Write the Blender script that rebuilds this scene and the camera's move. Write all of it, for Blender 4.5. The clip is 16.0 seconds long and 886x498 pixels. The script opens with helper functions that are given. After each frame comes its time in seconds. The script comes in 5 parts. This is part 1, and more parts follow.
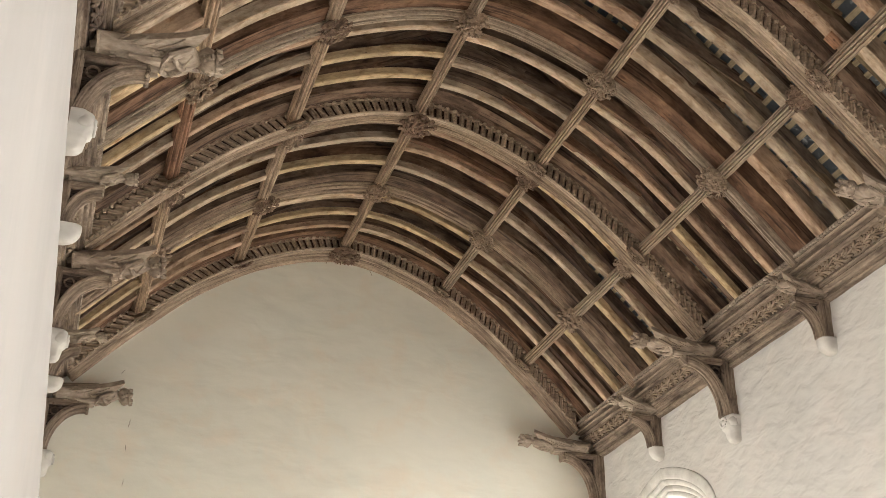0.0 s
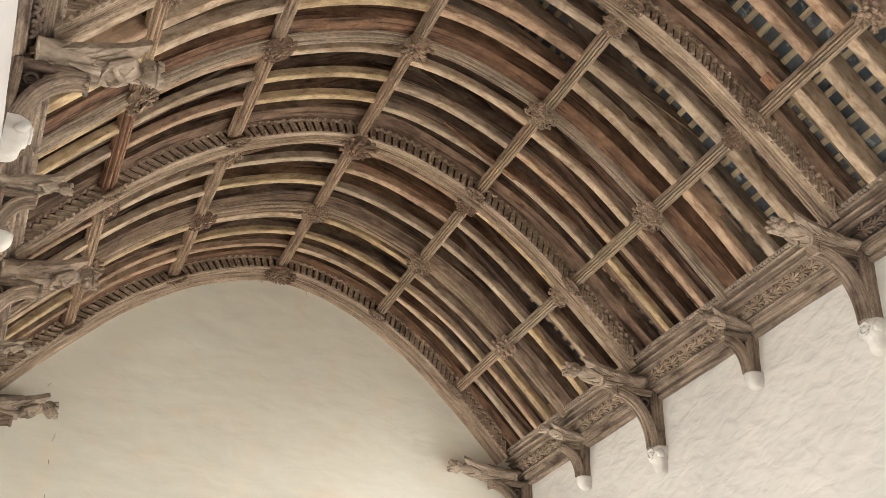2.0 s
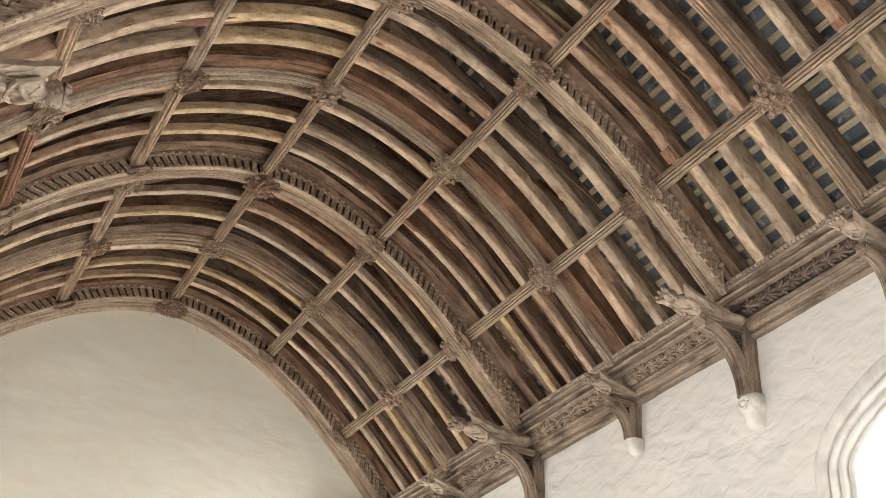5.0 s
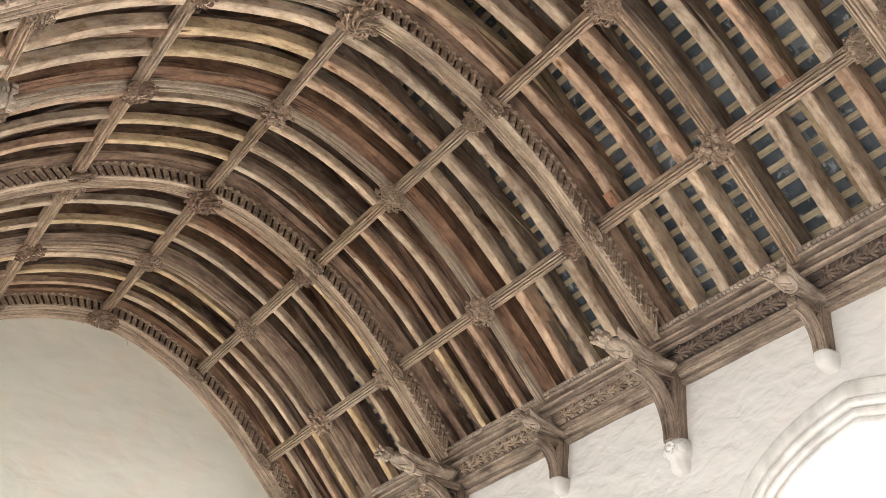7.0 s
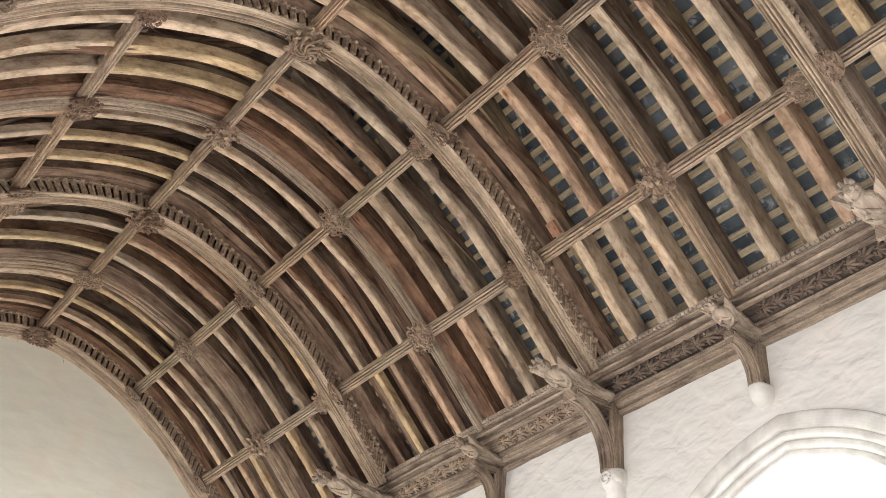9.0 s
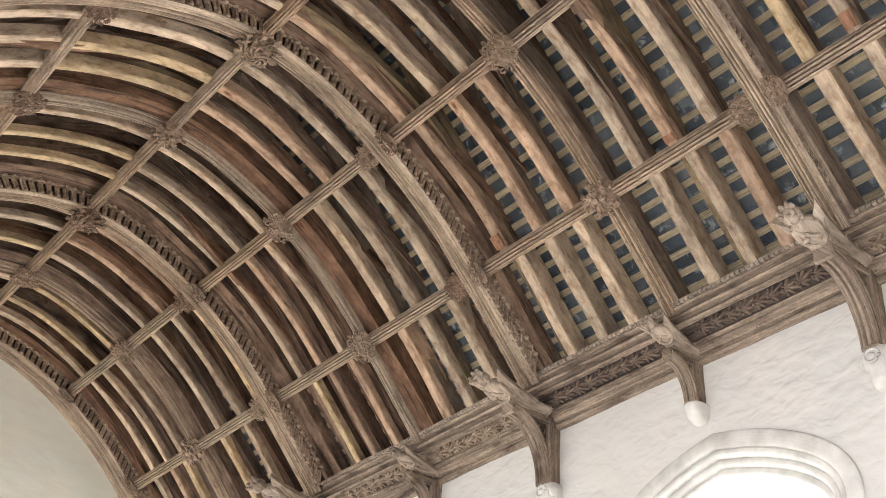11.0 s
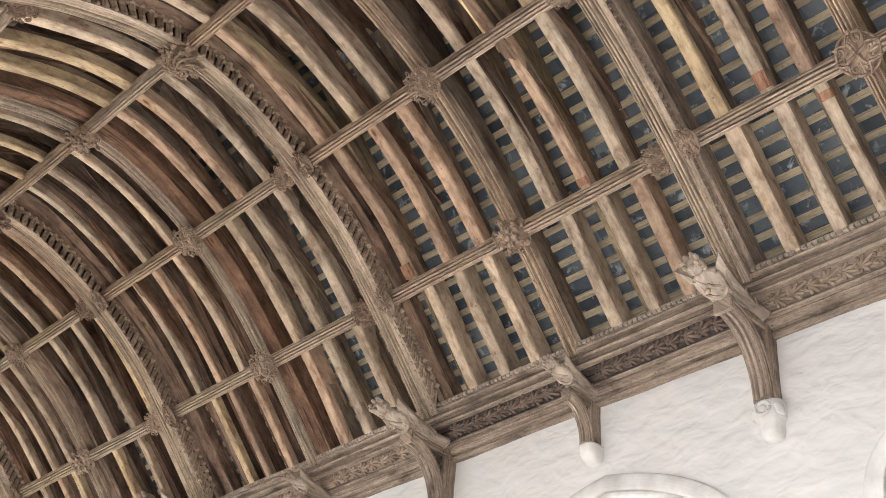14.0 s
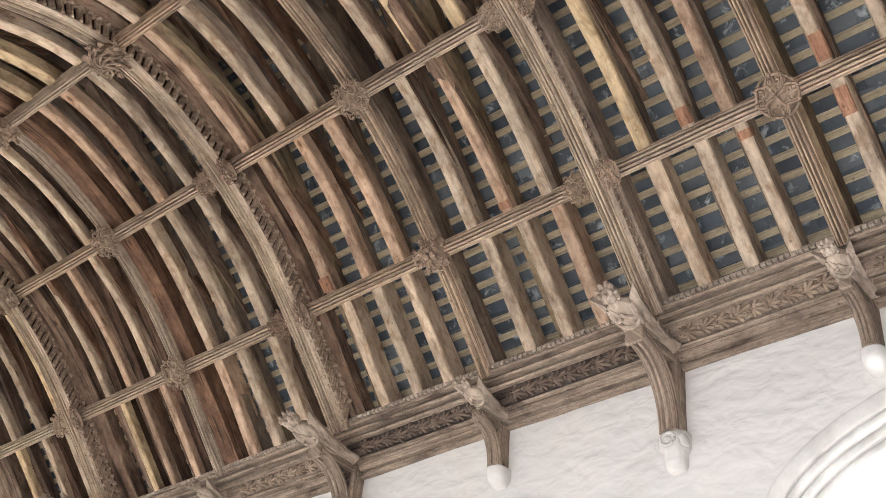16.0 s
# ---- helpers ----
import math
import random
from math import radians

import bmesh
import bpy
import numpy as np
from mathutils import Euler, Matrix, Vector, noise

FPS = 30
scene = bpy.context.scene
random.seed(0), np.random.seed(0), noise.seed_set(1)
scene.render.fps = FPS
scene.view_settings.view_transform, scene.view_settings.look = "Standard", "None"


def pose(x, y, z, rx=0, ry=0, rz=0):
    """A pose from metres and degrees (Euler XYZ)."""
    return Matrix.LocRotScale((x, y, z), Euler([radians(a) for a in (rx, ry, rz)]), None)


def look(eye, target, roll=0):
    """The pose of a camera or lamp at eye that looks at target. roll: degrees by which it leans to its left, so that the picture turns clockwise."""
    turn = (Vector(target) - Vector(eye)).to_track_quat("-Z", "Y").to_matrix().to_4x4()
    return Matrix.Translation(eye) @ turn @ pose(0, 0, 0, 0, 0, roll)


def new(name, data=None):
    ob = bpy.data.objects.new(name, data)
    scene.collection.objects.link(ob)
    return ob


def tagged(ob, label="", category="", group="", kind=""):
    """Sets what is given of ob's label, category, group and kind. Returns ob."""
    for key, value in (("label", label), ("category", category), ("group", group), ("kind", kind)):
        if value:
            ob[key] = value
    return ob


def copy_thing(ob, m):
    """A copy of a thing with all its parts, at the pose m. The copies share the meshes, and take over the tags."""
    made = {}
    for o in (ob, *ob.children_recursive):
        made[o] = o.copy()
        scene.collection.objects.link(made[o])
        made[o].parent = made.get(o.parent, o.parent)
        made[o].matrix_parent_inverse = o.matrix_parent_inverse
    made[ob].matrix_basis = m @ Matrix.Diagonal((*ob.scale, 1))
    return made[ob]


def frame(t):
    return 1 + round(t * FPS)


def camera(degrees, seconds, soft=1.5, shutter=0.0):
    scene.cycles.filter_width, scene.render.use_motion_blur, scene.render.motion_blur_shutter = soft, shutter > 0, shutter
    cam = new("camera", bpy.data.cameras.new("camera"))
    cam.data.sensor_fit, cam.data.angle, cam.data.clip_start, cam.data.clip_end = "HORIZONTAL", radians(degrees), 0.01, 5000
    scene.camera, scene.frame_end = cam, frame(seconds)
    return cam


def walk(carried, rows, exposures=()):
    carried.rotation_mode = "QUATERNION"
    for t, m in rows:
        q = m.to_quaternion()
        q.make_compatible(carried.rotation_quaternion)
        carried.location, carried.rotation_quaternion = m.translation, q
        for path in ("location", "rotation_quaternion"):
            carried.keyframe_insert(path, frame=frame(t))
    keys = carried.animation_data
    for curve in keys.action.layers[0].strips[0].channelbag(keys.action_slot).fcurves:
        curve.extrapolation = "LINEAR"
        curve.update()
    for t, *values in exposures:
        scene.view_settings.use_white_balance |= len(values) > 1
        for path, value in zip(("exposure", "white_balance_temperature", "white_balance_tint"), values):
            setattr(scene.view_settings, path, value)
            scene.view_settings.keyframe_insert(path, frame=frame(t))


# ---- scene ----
cam = camera(40.6, 16.0, soft=0.85)
PATH = [
    (0, (-2.549, -11.515, 1.994), (-2.005, -9.824, 2.914), 0.5),
    (0.5, (-2.549, -11.514, 1.991), (-1.986, -9.834, 2.92), 0.6),
    (1, (-2.544, -11.513, 1.995), (-1.957, -9.847, 2.935), 0.8),
    (1.5, (-2.544, -11.516, 1.986), (-1.936, -9.863, 2.934), 0.9),
    (2, (-2.537, -11.528, 1.97), (-1.904, -9.891, 2.929), 1.1),
    (2.5, (-2.537, -11.53, 1.962), (-1.883, -9.908, 2.931), 1.3),
    (3, (-2.537, -11.538, 1.956), (-1.856, -9.934, 2.938), 1.5),
    (3.5, (-2.524, -11.542, 1.953), (-1.825, -9.954, 2.948), 1.7),
    (4, (-2.54, -11.551, 1.948), (-1.814, -9.985, 2.957), 1.9),
    (6.5, (-2.553, -11.561, 1.925), (-1.733, -10.088, 3.0), 4.4),
    (7, (-2.554, -11.554, 1.912), (-1.715, -10.101, 3.001), 4.8),
    (7.5, (-2.542, -11.561, 1.91), (-1.689, -10.123, 3.009), 5.0),
    (8, (-2.547, -11.562, 1.912), (-1.679, -10.143, 3.022), 5.2),
    (8.5, (-2.545, -11.57, 1.914), (-1.664, -10.166, 3.033), 5.0),
    (9, (-2.564, -11.585, 1.919), (-1.662, -10.201, 3.046), 4.5),
    (11.5, (-2.568, -11.573, 1.896), (-1.584, -10.273, 3.055), 4.9),
    (12, (-2.561, -11.572, 1.889), (-1.563, -10.291, 3.056), 5.1),
    (12.5, (-2.572, -11.589, 1.906), (-1.557, -10.323, 3.075), 5.2),
    (13, (-2.58, -11.588, 1.901), (-1.549, -10.344, 3.08), 5.3),
    (13.5, (-2.582, -11.597, 1.895), (-1.539, -10.372, 3.083), 5.5),
    (14, (-2.573, -11.607, 1.897), (-1.515, -10.405, 3.095), 5.8),
    (14.5, (-2.588, -11.611, 1.9), (-1.511, -10.434, 3.106), 5.8),
    (15, (-2.577, -11.631, 1.907), (-1.482, -10.48, 3.121), 6.1),
    (15.5, (-2.551, -11.639, 1.904), (-1.444, -10.509, 3.127), 6.3),
    (16, (-2.529, -11.662, 1.913), (-1.405, -10.555, 3.142), 6.5),
]
EXPOSURES = [(0, -0.3, 6500, 10), (1, -0.22, 6480, 10), (2, -0.06, 6420, 10), (4, -0.02, 6300, 10), (7, 0.17, 6050, 11), (12, 0.17, 5920, 11), (16, 0.16, 5800, 12)]
walk(cam, [(t, look(eye, target, roll)) for t, eye, target, roll in PATH], EXPOSURES)

# ---------------------------------------------------------------- world and light
world = bpy.data.worlds.new("sky")
scene.world = world
world.use_nodes = True
wn = world.node_tree.nodes
sky = wn.new("ShaderNodeTexSky")
sky.sky_type, sky.sun_disc = "NISHITA", False
sky.sun_elevation, sky.sun_rotation = radians(35), radians(110)
world.node_tree.links.new(sky.outputs[0], wn["Background"].inputs[0])
wn["Background"].inputs[1].default_value = 0.12

scene.view_settings.exposure = 0.0


def window_light(name, place, turn, width, height, watts, colour=(1.0, 0.975, 0.945)):
    data = bpy.data.lights.new(name, "AREA")
    data.shape, data.size, data.size_y, data.energy, data.color = "RECTANGLE", width, height, watts, colour
    ob = new(name, data)
    ob.matrix_world = pose(*place, *turn)
    return ob


# Daylight standing in the window openings; the left ones are added and unseen
ADDED_LEFT_WINDOWS = [(-1.4, 0.95, 2.2, 0.7), (-4.3, 0.95, 2.2, 0.7), (-7.2, 0.95, 2.2, 0.7), (-11.4, 0.95, 2.2, 0.7)]
RIGHT_WINDOWS = [(-1.4, 0.9, 4.78, 0.6), (-7.14, 0.92, 4.76, 0.6), (-9.92, 0.95, 4.8, 0.62)]
for y0, w, zs, h in ADDED_LEFT_WINDOWS:
    window_light("added_left_light", (-3.3, y0, 1.95), (0, -62, 0), 1.8, 1.7, {-1.4: 410, -4.3: 120, -7.2: 180, -11.4: 640}[y0])
for y0, w, zs, h in RIGHT_WINDOWS:
    window_light("right_window_light", (3.58, y0, 3.55), (0, 80, 0), 4.0, 1.7, 250)

# ---------------------------------------------------------------- materials


def material(name, rough=0.8, spec=0.3):
    m = bpy.data.materials.new(name)
    m.use_nodes = True
    n, l = m.node_tree.nodes, m.node_tree.links
    b = n["Principled BSDF"]
    b.inputs["Roughness"].default_value = rough
    b.inputs["Specular IOR Level"].default_value = spec
    return m, n, l, b


def ramp(n, stops):
    r = n.new("ShaderNodeValToRGB")
    e = r.color_ramp.elements
    while len(e) < len(stops):
        e.new(0.5)
    for k, (p, c) in enumerate(stops):
        e[k].position, e[k].color = p, (*c, 1)
    return r


def noise_node(n, l, vec, scale, detail=4, rough=0.6, dist=0.0):
    t = n.new("ShaderNodeTexNoise")
    t.inputs["Scale"].default_value = scale
    t.inputs["Detail"].default_value = detail
    t.inputs["Roughness"].default_value = rough
    t.inputs["Distortion"].default_value = dist
    l.new(vec, t.inputs["Vector"])
    return t


def mix(n, l, mode, fac, a, b):
    m = n.new("ShaderNodeMix")
    m.data_type, m.blend_type = "RGBA", mode
    for sock, v in ((0, fac), (6, a), (7, b)):
        if hasattr(v, "links"):
            l.new(v, m.inputs[sock])
        elif isinstance(v, (int, float)):
            m.inputs[sock].default_value = v
        else:
            m.inputs[sock].default_value = (*v, 1)
    return m.outputs[2]


def oak(name, dark, light, tints, grain=(1.6, 38), bump=0.35, stain=0.45, rough=0.78, cracks=0.9, flecks=0.7, knots=0.0):
    """Old oak: grain runs along the first UV direction; each timber takes its own tint."""
    m, n, l, b = material(name, rough, 0.25)
    tc, info = n.new("ShaderNodeTexCoord"), n.new("ShaderNodeObjectInfo")
    off = n.new("ShaderNodeVectorMath")
    off.operation = "SCALE"
    off.inputs[0].default_value = (37.0, 11.0, 5.0)
    l.new(info.outputs["Random"], off.inputs["Scale"])
    add = n.new("ShaderNodeVectorMath")
    l.new(tc.outputs["UV"], add.inputs[0])
    l.new(off.outputs[0], add.inputs[1])
    mp = n.new("ShaderNodeMapping")
    mp.inputs["Scale"].default_value = (grain[0], grain[1], 1)
    l.new(add.outputs[0], mp.inputs[0])
    g = noise_node(n, l, mp.outputs[0], 1.0, 6, 0.65, 0.6)
    mp2 = n.new("ShaderNodeMapping")
    mp2.inputs["Scale"].default_value = (grain[0] * 0.7, grain[1] * 2.6, 1)
    l.new(add.outputs[0], mp2.inputs[0])
    crack = noise_node(n, l, mp2.outputs[0], 1.0, 3, 0.5, 0.3)
    mp3 = n.new("ShaderNodeMapping")
    mp3.inputs["Scale"].default_value = (3.5, 7.0, 1)
    l.new(add.outputs[0], mp3.inputs[0])
    blot = noise_node(n, l, mp3.outputs[0], 1.0, 5, 0.6)
    col = ramp(n, [(0.3, dark), (0.52, [(p + q) / 2 for p, q in zip(dark, light)]), (0.72, light)])
    l.new(g.outputs[0], col.inputs[0])
    tint = ramp(n, [(k / max(1, len(tints) - 1), c) for k, c in enumerate(tints)])
    tint.color_ramp.interpolation = "CONSTANT" if len(tints) > 4 else "LINEAR"
    l.new(info.outputs["Random"], tint.inputs[0])
    c = mix(n, l, "MULTIPLY", 1.0, col.outputs[0], tint.outputs[0])
    st = ramp(n, [(0.32, (0.36, 0.32, 0.3)), (0.48, (0.93, 0.91, 0.88)), (0.66, (1.24, 1.22, 1.16))])
    l.new(blot.outputs[0], st.inputs[0])
    c = mix(n, l, "MULTIPLY", stain, c, st.outputs[0])
    ck = ramp(n, [(0.37, (0.2, 0.17, 0.16)), (0.43, (1, 1, 1))])
    l.new(crack.outputs[0], ck.inputs[0])
    c = mix(n, l, "MULTIPLY", cracks, c, ck.outputs[0])
    # worm-eaten specks
    v = n.new("ShaderNodeTexVoronoi")
    v.inputs["Scale"].default_value = 10
    l.new(add.outputs[0], v.inputs["Vector"])
    vk = ramp(n, [(0.06, (0.3, 0.25, 0.22)), (0.1, (1, 1, 1))])
    l.new(v.outputs["Distance"], vk.inputs[0])
    c = mix(n, l, "MULTIPLY", 0.6, c, vk.outputs[0])
    mp4 = n.new("ShaderNodeMapping")
    mp4.inputs["Scale"].default_value = (28, 75, 1)
    l.new(add.outputs[0], mp4.inputs[0])
    fleck = noise_node(n, l, mp4.outputs[0], 1.0, 3, 0.7)
    fk = ramp(n, [(0.34, (0.6, 0.57, 0.55)), (0.5, (1.0, 1.0, 1.0)), (0.66, (1.22, 1.2, 1.17))])
    l.new(fleck.outputs[0], fk.inputs[0])
    c = mix(n, l, "MULTIPLY", flecks, c, fk.outputs[0])
    if knots:
        # dark oval knots with a paler ring, a hand's width to an arm's length apart
        mp5 = n.new("ShaderNodeMapping")
        mp5.inputs["Scale"].default_value = (2.6, 5.2, 1)
        l.new(add.outputs[0], mp5.inputs[0])
        kv = n.new("ShaderNodeTexVoronoi")
        kv.inputs["Scale"].default_value = 1.0
        l.new(mp5.outputs[0], kv.inputs["Vector"])
        kr = ramp(n, [(0.03, (0.3, 0.22, 0.17)), (0.075, (0.62, 0.52, 0.45)), (0.1, (1.12, 1.06, 0.98)), (0.2, (1, 1, 1))])
        l.new(kv.outputs["Distance"], kr.inputs[0])
        c = mix(n, l, "MULTIPLY", knots, c, kr.outputs[0])
        mp6 = n.new("ShaderNodeMapping")
        mp6.inputs["Scale"].default_value = (9.0, 16.0, 1)
        l.new(add.outputs[0], mp6.inputs[0])
        patch = noise_node(n, l, mp6.outputs[0], 1.0, 4, 0.6, 0.5)
        pr = ramp(n, [(0.36, (0.66, 0.58, 0.5)), (0.5, (1, 1, 1)), (0.64, (1.12, 1.12, 1.1))])
        l.new(patch.outputs[0], pr.inputs[0])
        c = mix(n, l, "MULTIPLY", knots, c, pr.outputs[0])
    l.new(c, b.inputs["Base Color"])
    bp = n.new("ShaderNodeBump")
    bp.inputs["Strength"].default_value, bp.inputs["Distance"].default_value = bump, 0.012
    mx = mix(n, l, "MULTIPLY", 0.8, g.outputs[0], ck.outputs[0])
    l.new(mx, bp.inputs["Height"])
    l.new(bp.outputs[0], b.inputs["Normal"])
    return m


def carved(name, dark, light, scale=9.0, tints=((1, 1, 1),), bump=0.3):
    """Carved oak or stone: mottled in the thing's own space."""
    m, n, l, b = material(name, 0.8, 0.25)
    tc, info = n.new("ShaderNodeTexCoord"), n.new("ShaderNodeObjectInfo")
    mp = n.new("ShaderNodeMapping")
    mp.inputs["Scale"].default_value = (1.0, 3.2, 3.2)
    off = n.new("ShaderNodeVectorMath")
    off.operation = "SCALE"
    off.inputs[0].default_value = (17.0, 9.0, 5.0)
    l.new(info.outputs["Random"], off.inputs["Scale"])
    add = n.new("ShaderNodeVectorMath")
    l.new(tc.outputs["Object"], add.inputs[0])
    l.new(off.outputs[0], add.inputs[1])
    l.new(add.outputs[0], mp.inputs[0])
    g = noise_node(n, l, mp.outputs[0], scale, 6, 0.65, 0.4)
    big = noise_node(n, l, add.outputs[0], scale * 0.6, 3, 0.5)
    col = ramp(n, [(0.3, dark), (0.7, light)])
    l.new(g.outputs[0], col.inputs[0])
    tint = ramp(n, [(k / max(1, len(tints) - 1), c) for k, c in enumerate(tints)] if len(tints) > 1 else [(0, tints[0]), (1, tints[0])])
    l.new(info.outputs["Random"], tint.inputs[0])
    c = mix(n, l, "MULTIPLY", 1.0, col.outputs[0], tint.outputs[0])
    st = ramp(n, [(0.35, (0.6, 0.58, 0.56)), (0.6, (1.1, 1.1, 1.08))])
    l.new(big.outputs[0], st.inputs[0])
    c = mix(n, l, "MULTIPLY", 0.6, c, st.outputs[0])
    l.new(c, b.inputs["Base Color"])
    bp = n.new("ShaderNodeBump")
    bp.inputs["Strength"].default_value, bp.inputs["Distance"].default_value = bump, 0.008
    l.new(g.outputs[0], bp.inputs["Height"])
    l.new(bp.outputs[0], b.inputs["Normal"])
    return m


def plaster(name, base, patch, warm, bump=0.5, scale=3.0):
    """Hand-laid limewashed plaster with trowel marks and faint stains."""
    m, n, l, b = material(name, 0.9, 0.2)
    tc = n.new("ShaderNodeTexCoord")
    big = noise_node(n, l, tc.outputs["Object"], 0.8, 5, 0.6, 0.4)
    mid = noise_node(n, l, tc.outputs["Object"], 2.3, 5, 0.6, 0.3)
    mp = n.new("ShaderNodeMapping")
    mp.inputs["Scale"].default_value = (1, 1, 1.9)
    l.new(tc.outputs["Object"], mp.inputs[0])
    trowel = noise_node(n, l, mp.outputs[0], scale, 2.6, 0.45, 0.3)
    fine = noise_node(n, l, tc.outputs["Object"], 60, 3, 0.6)
    f1 = ramp(n, [(0.42, (0, 0, 0)), (0.66, (1, 1, 1))])
    l.new(big.outputs[0], f1.inputs[0])
    f2 = ramp(n, [(0.5, (0, 0, 0)), (0.74, (1, 1, 1))])
    l.new(mid.outputs[0], f2.inputs[0])
    c = mix(n, l, "MIX", f1.outputs[0], base, patch)
    c = mix(n, l, "MIX", f2.outputs[0], c, warm)
    l.new(c, b.inputs["Base Color"])
    h = mix(n, l, "MIX", 0.05, trowel.outputs[0], fine.outputs[0])
    bp = n.new("ShaderNodeBump")
    bp.inputs["Strength"].default_value, bp.inputs["Distance"].default_value = bump, 0.05
    l.new(h, bp.inputs["Height"])
    l.new(bp.outputs[0], b.inputs["Normal"])
    return m


OAK_TINTS = [(1.04, 0.98, 0.9), (1.02, 0.87, 0.77), (0.98, 0.95, 0.9), (1.14, 1.04, 0.8), (0.78, 0.66, 0.58), (1.2, 1.14, 1.05), (1.0, 0.84, 0.73), (1.08, 1.0, 0.78), (0.9, 0.86, 0.8), (1.1, 1.0, 0.88)]
OAK_RAFTER = oak("weathered_oak_rafter", (0.4, 0.325, 0.255), (0.54, 0.46, 0.375), OAK_TINTS, grain=(2.6, 15), stain=0.7, cracks=0.16, flecks=0.34, knots=0.85, bump=0.25)
# Darker than the braces it backs: rafter-side shade is in its colour
OAK_SAWN = oak("brown_sawn_oak_side_shade", (0.12, 0.096, 0.076), (0.26, 0.213, 0.172), OAK_TINTS[:5], grain=(2.6, 14), stain=0.8, cracks=0.5, flecks=0.4, knots=0.6)
OAK_RIB = oak("moulded_oak", (0.28, 0.226, 0.176), (0.61, 0.515, 0.41), [(1, 0.97, 0.93), (1.04, 0.92, 0.82), (0.95, 0.93, 0.91)], grain=(1.8, 40), cracks=0.5, stain=0.6)
# Kept very dark so roof gaps and recesses read as shaded: painted shade
OAK_DARK = oak("old_oak_shade_dark", (0.052, 0.036, 0.027), (0.175, 0.128, 0.098), [(1.0, 0.92, 0.87), (1.0, 0.8, 0.68), (0.95, 0.93, 0.92), (1.05, 0.86, 0.74)], grain=(4.0, 18), stain=1.0, cracks=0.5)
# Behind the braces this dark tone stands in for shade on rafter sides
OAK_OLD = oak("silvered_old_oak_side_shade", (0.095, 0.063, 0.044), (0.29, 0.21, 0.155), [(1, 0.95, 0.92), (1.0, 0.82, 0.71), (0.9, 0.89, 0.89), (1.05, 0.93, 0.84), (0.92, 0.76, 0.66)], grain=(2.4, 12), stain=0.9, cracks=0.75, flecks=0.45, knots=0.8)
OAK_BATTEN = oak("split_oak_batten", (0.3, 0.245, 0.16), (0.46, 0.385, 0.26), [(1, 1, 1), (0.9, 0.88, 0.85)], grain=(1.5, 60), cracks=0.3, flecks=0.4)
OAK_CORNICE = oak("moulded_oak_cornice", (0.15, 0.115, 0.09), (0.43, 0.356, 0.288), [(1, 0.97, 0.94), (1, 0.97, 0.94)], grain=(1.5, 34), stain=0.9, cracks=0.35)
OAK_PANEL = oak("dark_oak_band", (0.045, 0.035, 0.032), (0.15, 0.112, 0.092), [(1, 1, 1), (1, 1, 1)], grain=(1.2, 30), stain=0.8)
OAK_RED = oak("reddened_oak", (0.2, 0.105, 0.066), (0.4, 0.24, 0.16), [(1, 1, 1), (1, 1, 1)], grain=(1.8, 40), cracks=0.5)
OAK_REPAIR = oak("new_oak_repair", (0.24, 0.12, 0.07), (0.42, 0.235, 0.145), [(1, 1, 1), (1, 1, 1)], grain=(3, 30), cracks=0.4)
OAK_CARVED = carved("carved_oak", (0.19, 0.145, 0.105), (0.43, 0.35, 0.27), 10, ((1, 0.95, 0.9), (1.05, 1, 0.96), (0.82, 0.75, 0.7)))
OAK_CREST = carved("worn_carved_oak", (0.24, 0.185, 0.138), (0.52, 0.425, 0.33), 10, ((1, 0.95, 0.9), (1.05, 1, 0.96)), 0.2)
OAK_FIGURE = carved("pale_carved_oak", (0.25, 0.205, 0.16), (0.54, 0.465, 0.385), 9, ((1, 0.96, 0.92), (1.05, 1.02, 1.0), (0.86, 0.8, 0.76)), 0.35)
OAK_BOSS = carved("dark_carved_oak", (0.14, 0.102, 0.075), (0.44, 0.35, 0.27), 14, ((1, 0.93, 0.86), (1.2, 1.14, 1.08), (0.75, 0.62, 0.56)), 0.35)
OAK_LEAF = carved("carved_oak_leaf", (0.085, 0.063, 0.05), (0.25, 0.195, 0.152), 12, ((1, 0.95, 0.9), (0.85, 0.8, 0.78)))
STONE_WHITE = carved("limewashed_stone", (0.65, 0.625, 0.58), (0.73, 0.71, 0.67), 6, ((1, 1, 1),), 0.12)
PLASTER_END = plaster("aged_cream_plaster", (0.85, 0.82, 0.71), (0.8, 0.79, 0.69), (0.85, 0.77, 0.64), 0.3, 2.6)
PLASTER_SIDE = plaster("white_limewash_plaster", (0.68, 0.656, 0.61), (0.63, 0.612, 0.572), (0.7, 0.657, 0.608), 0.6, 4.2)

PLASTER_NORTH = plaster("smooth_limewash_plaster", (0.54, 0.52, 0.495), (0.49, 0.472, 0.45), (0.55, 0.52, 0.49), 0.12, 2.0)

SLATE, n_, l_, b_ = material("blue_grey_slate", 0.5, 0.4)
tc_, in_ = n_.new("ShaderNodeTexCoord"), n_.new("ShaderNodeObjectInfo")
geo_ = n_.new("ShaderNodeNewGeometry")
ad_ = n_.new("ShaderNodeMath")
l_.new(in_.outputs["Random"], ad_.inputs[0])
l_.new(geo_.outputs["Random Per Island"], ad_.inputs[1])
fr_ = n_.new("ShaderNodeMath")
fr_.operation = "FRACT"
l_.new(ad_.outputs[0], fr_.inputs[0])
cr_ = ramp(n_, [(0.0, (0.042, 0.05, 0.058)), (0.35, (0.075, 0.088, 0.098)), (0.7, (0.11, 0.123, 0.13)), (1.0, (0.06, 0.075, 0.092))])
l_.new(fr_.outputs[0], cr_.inputs[0])
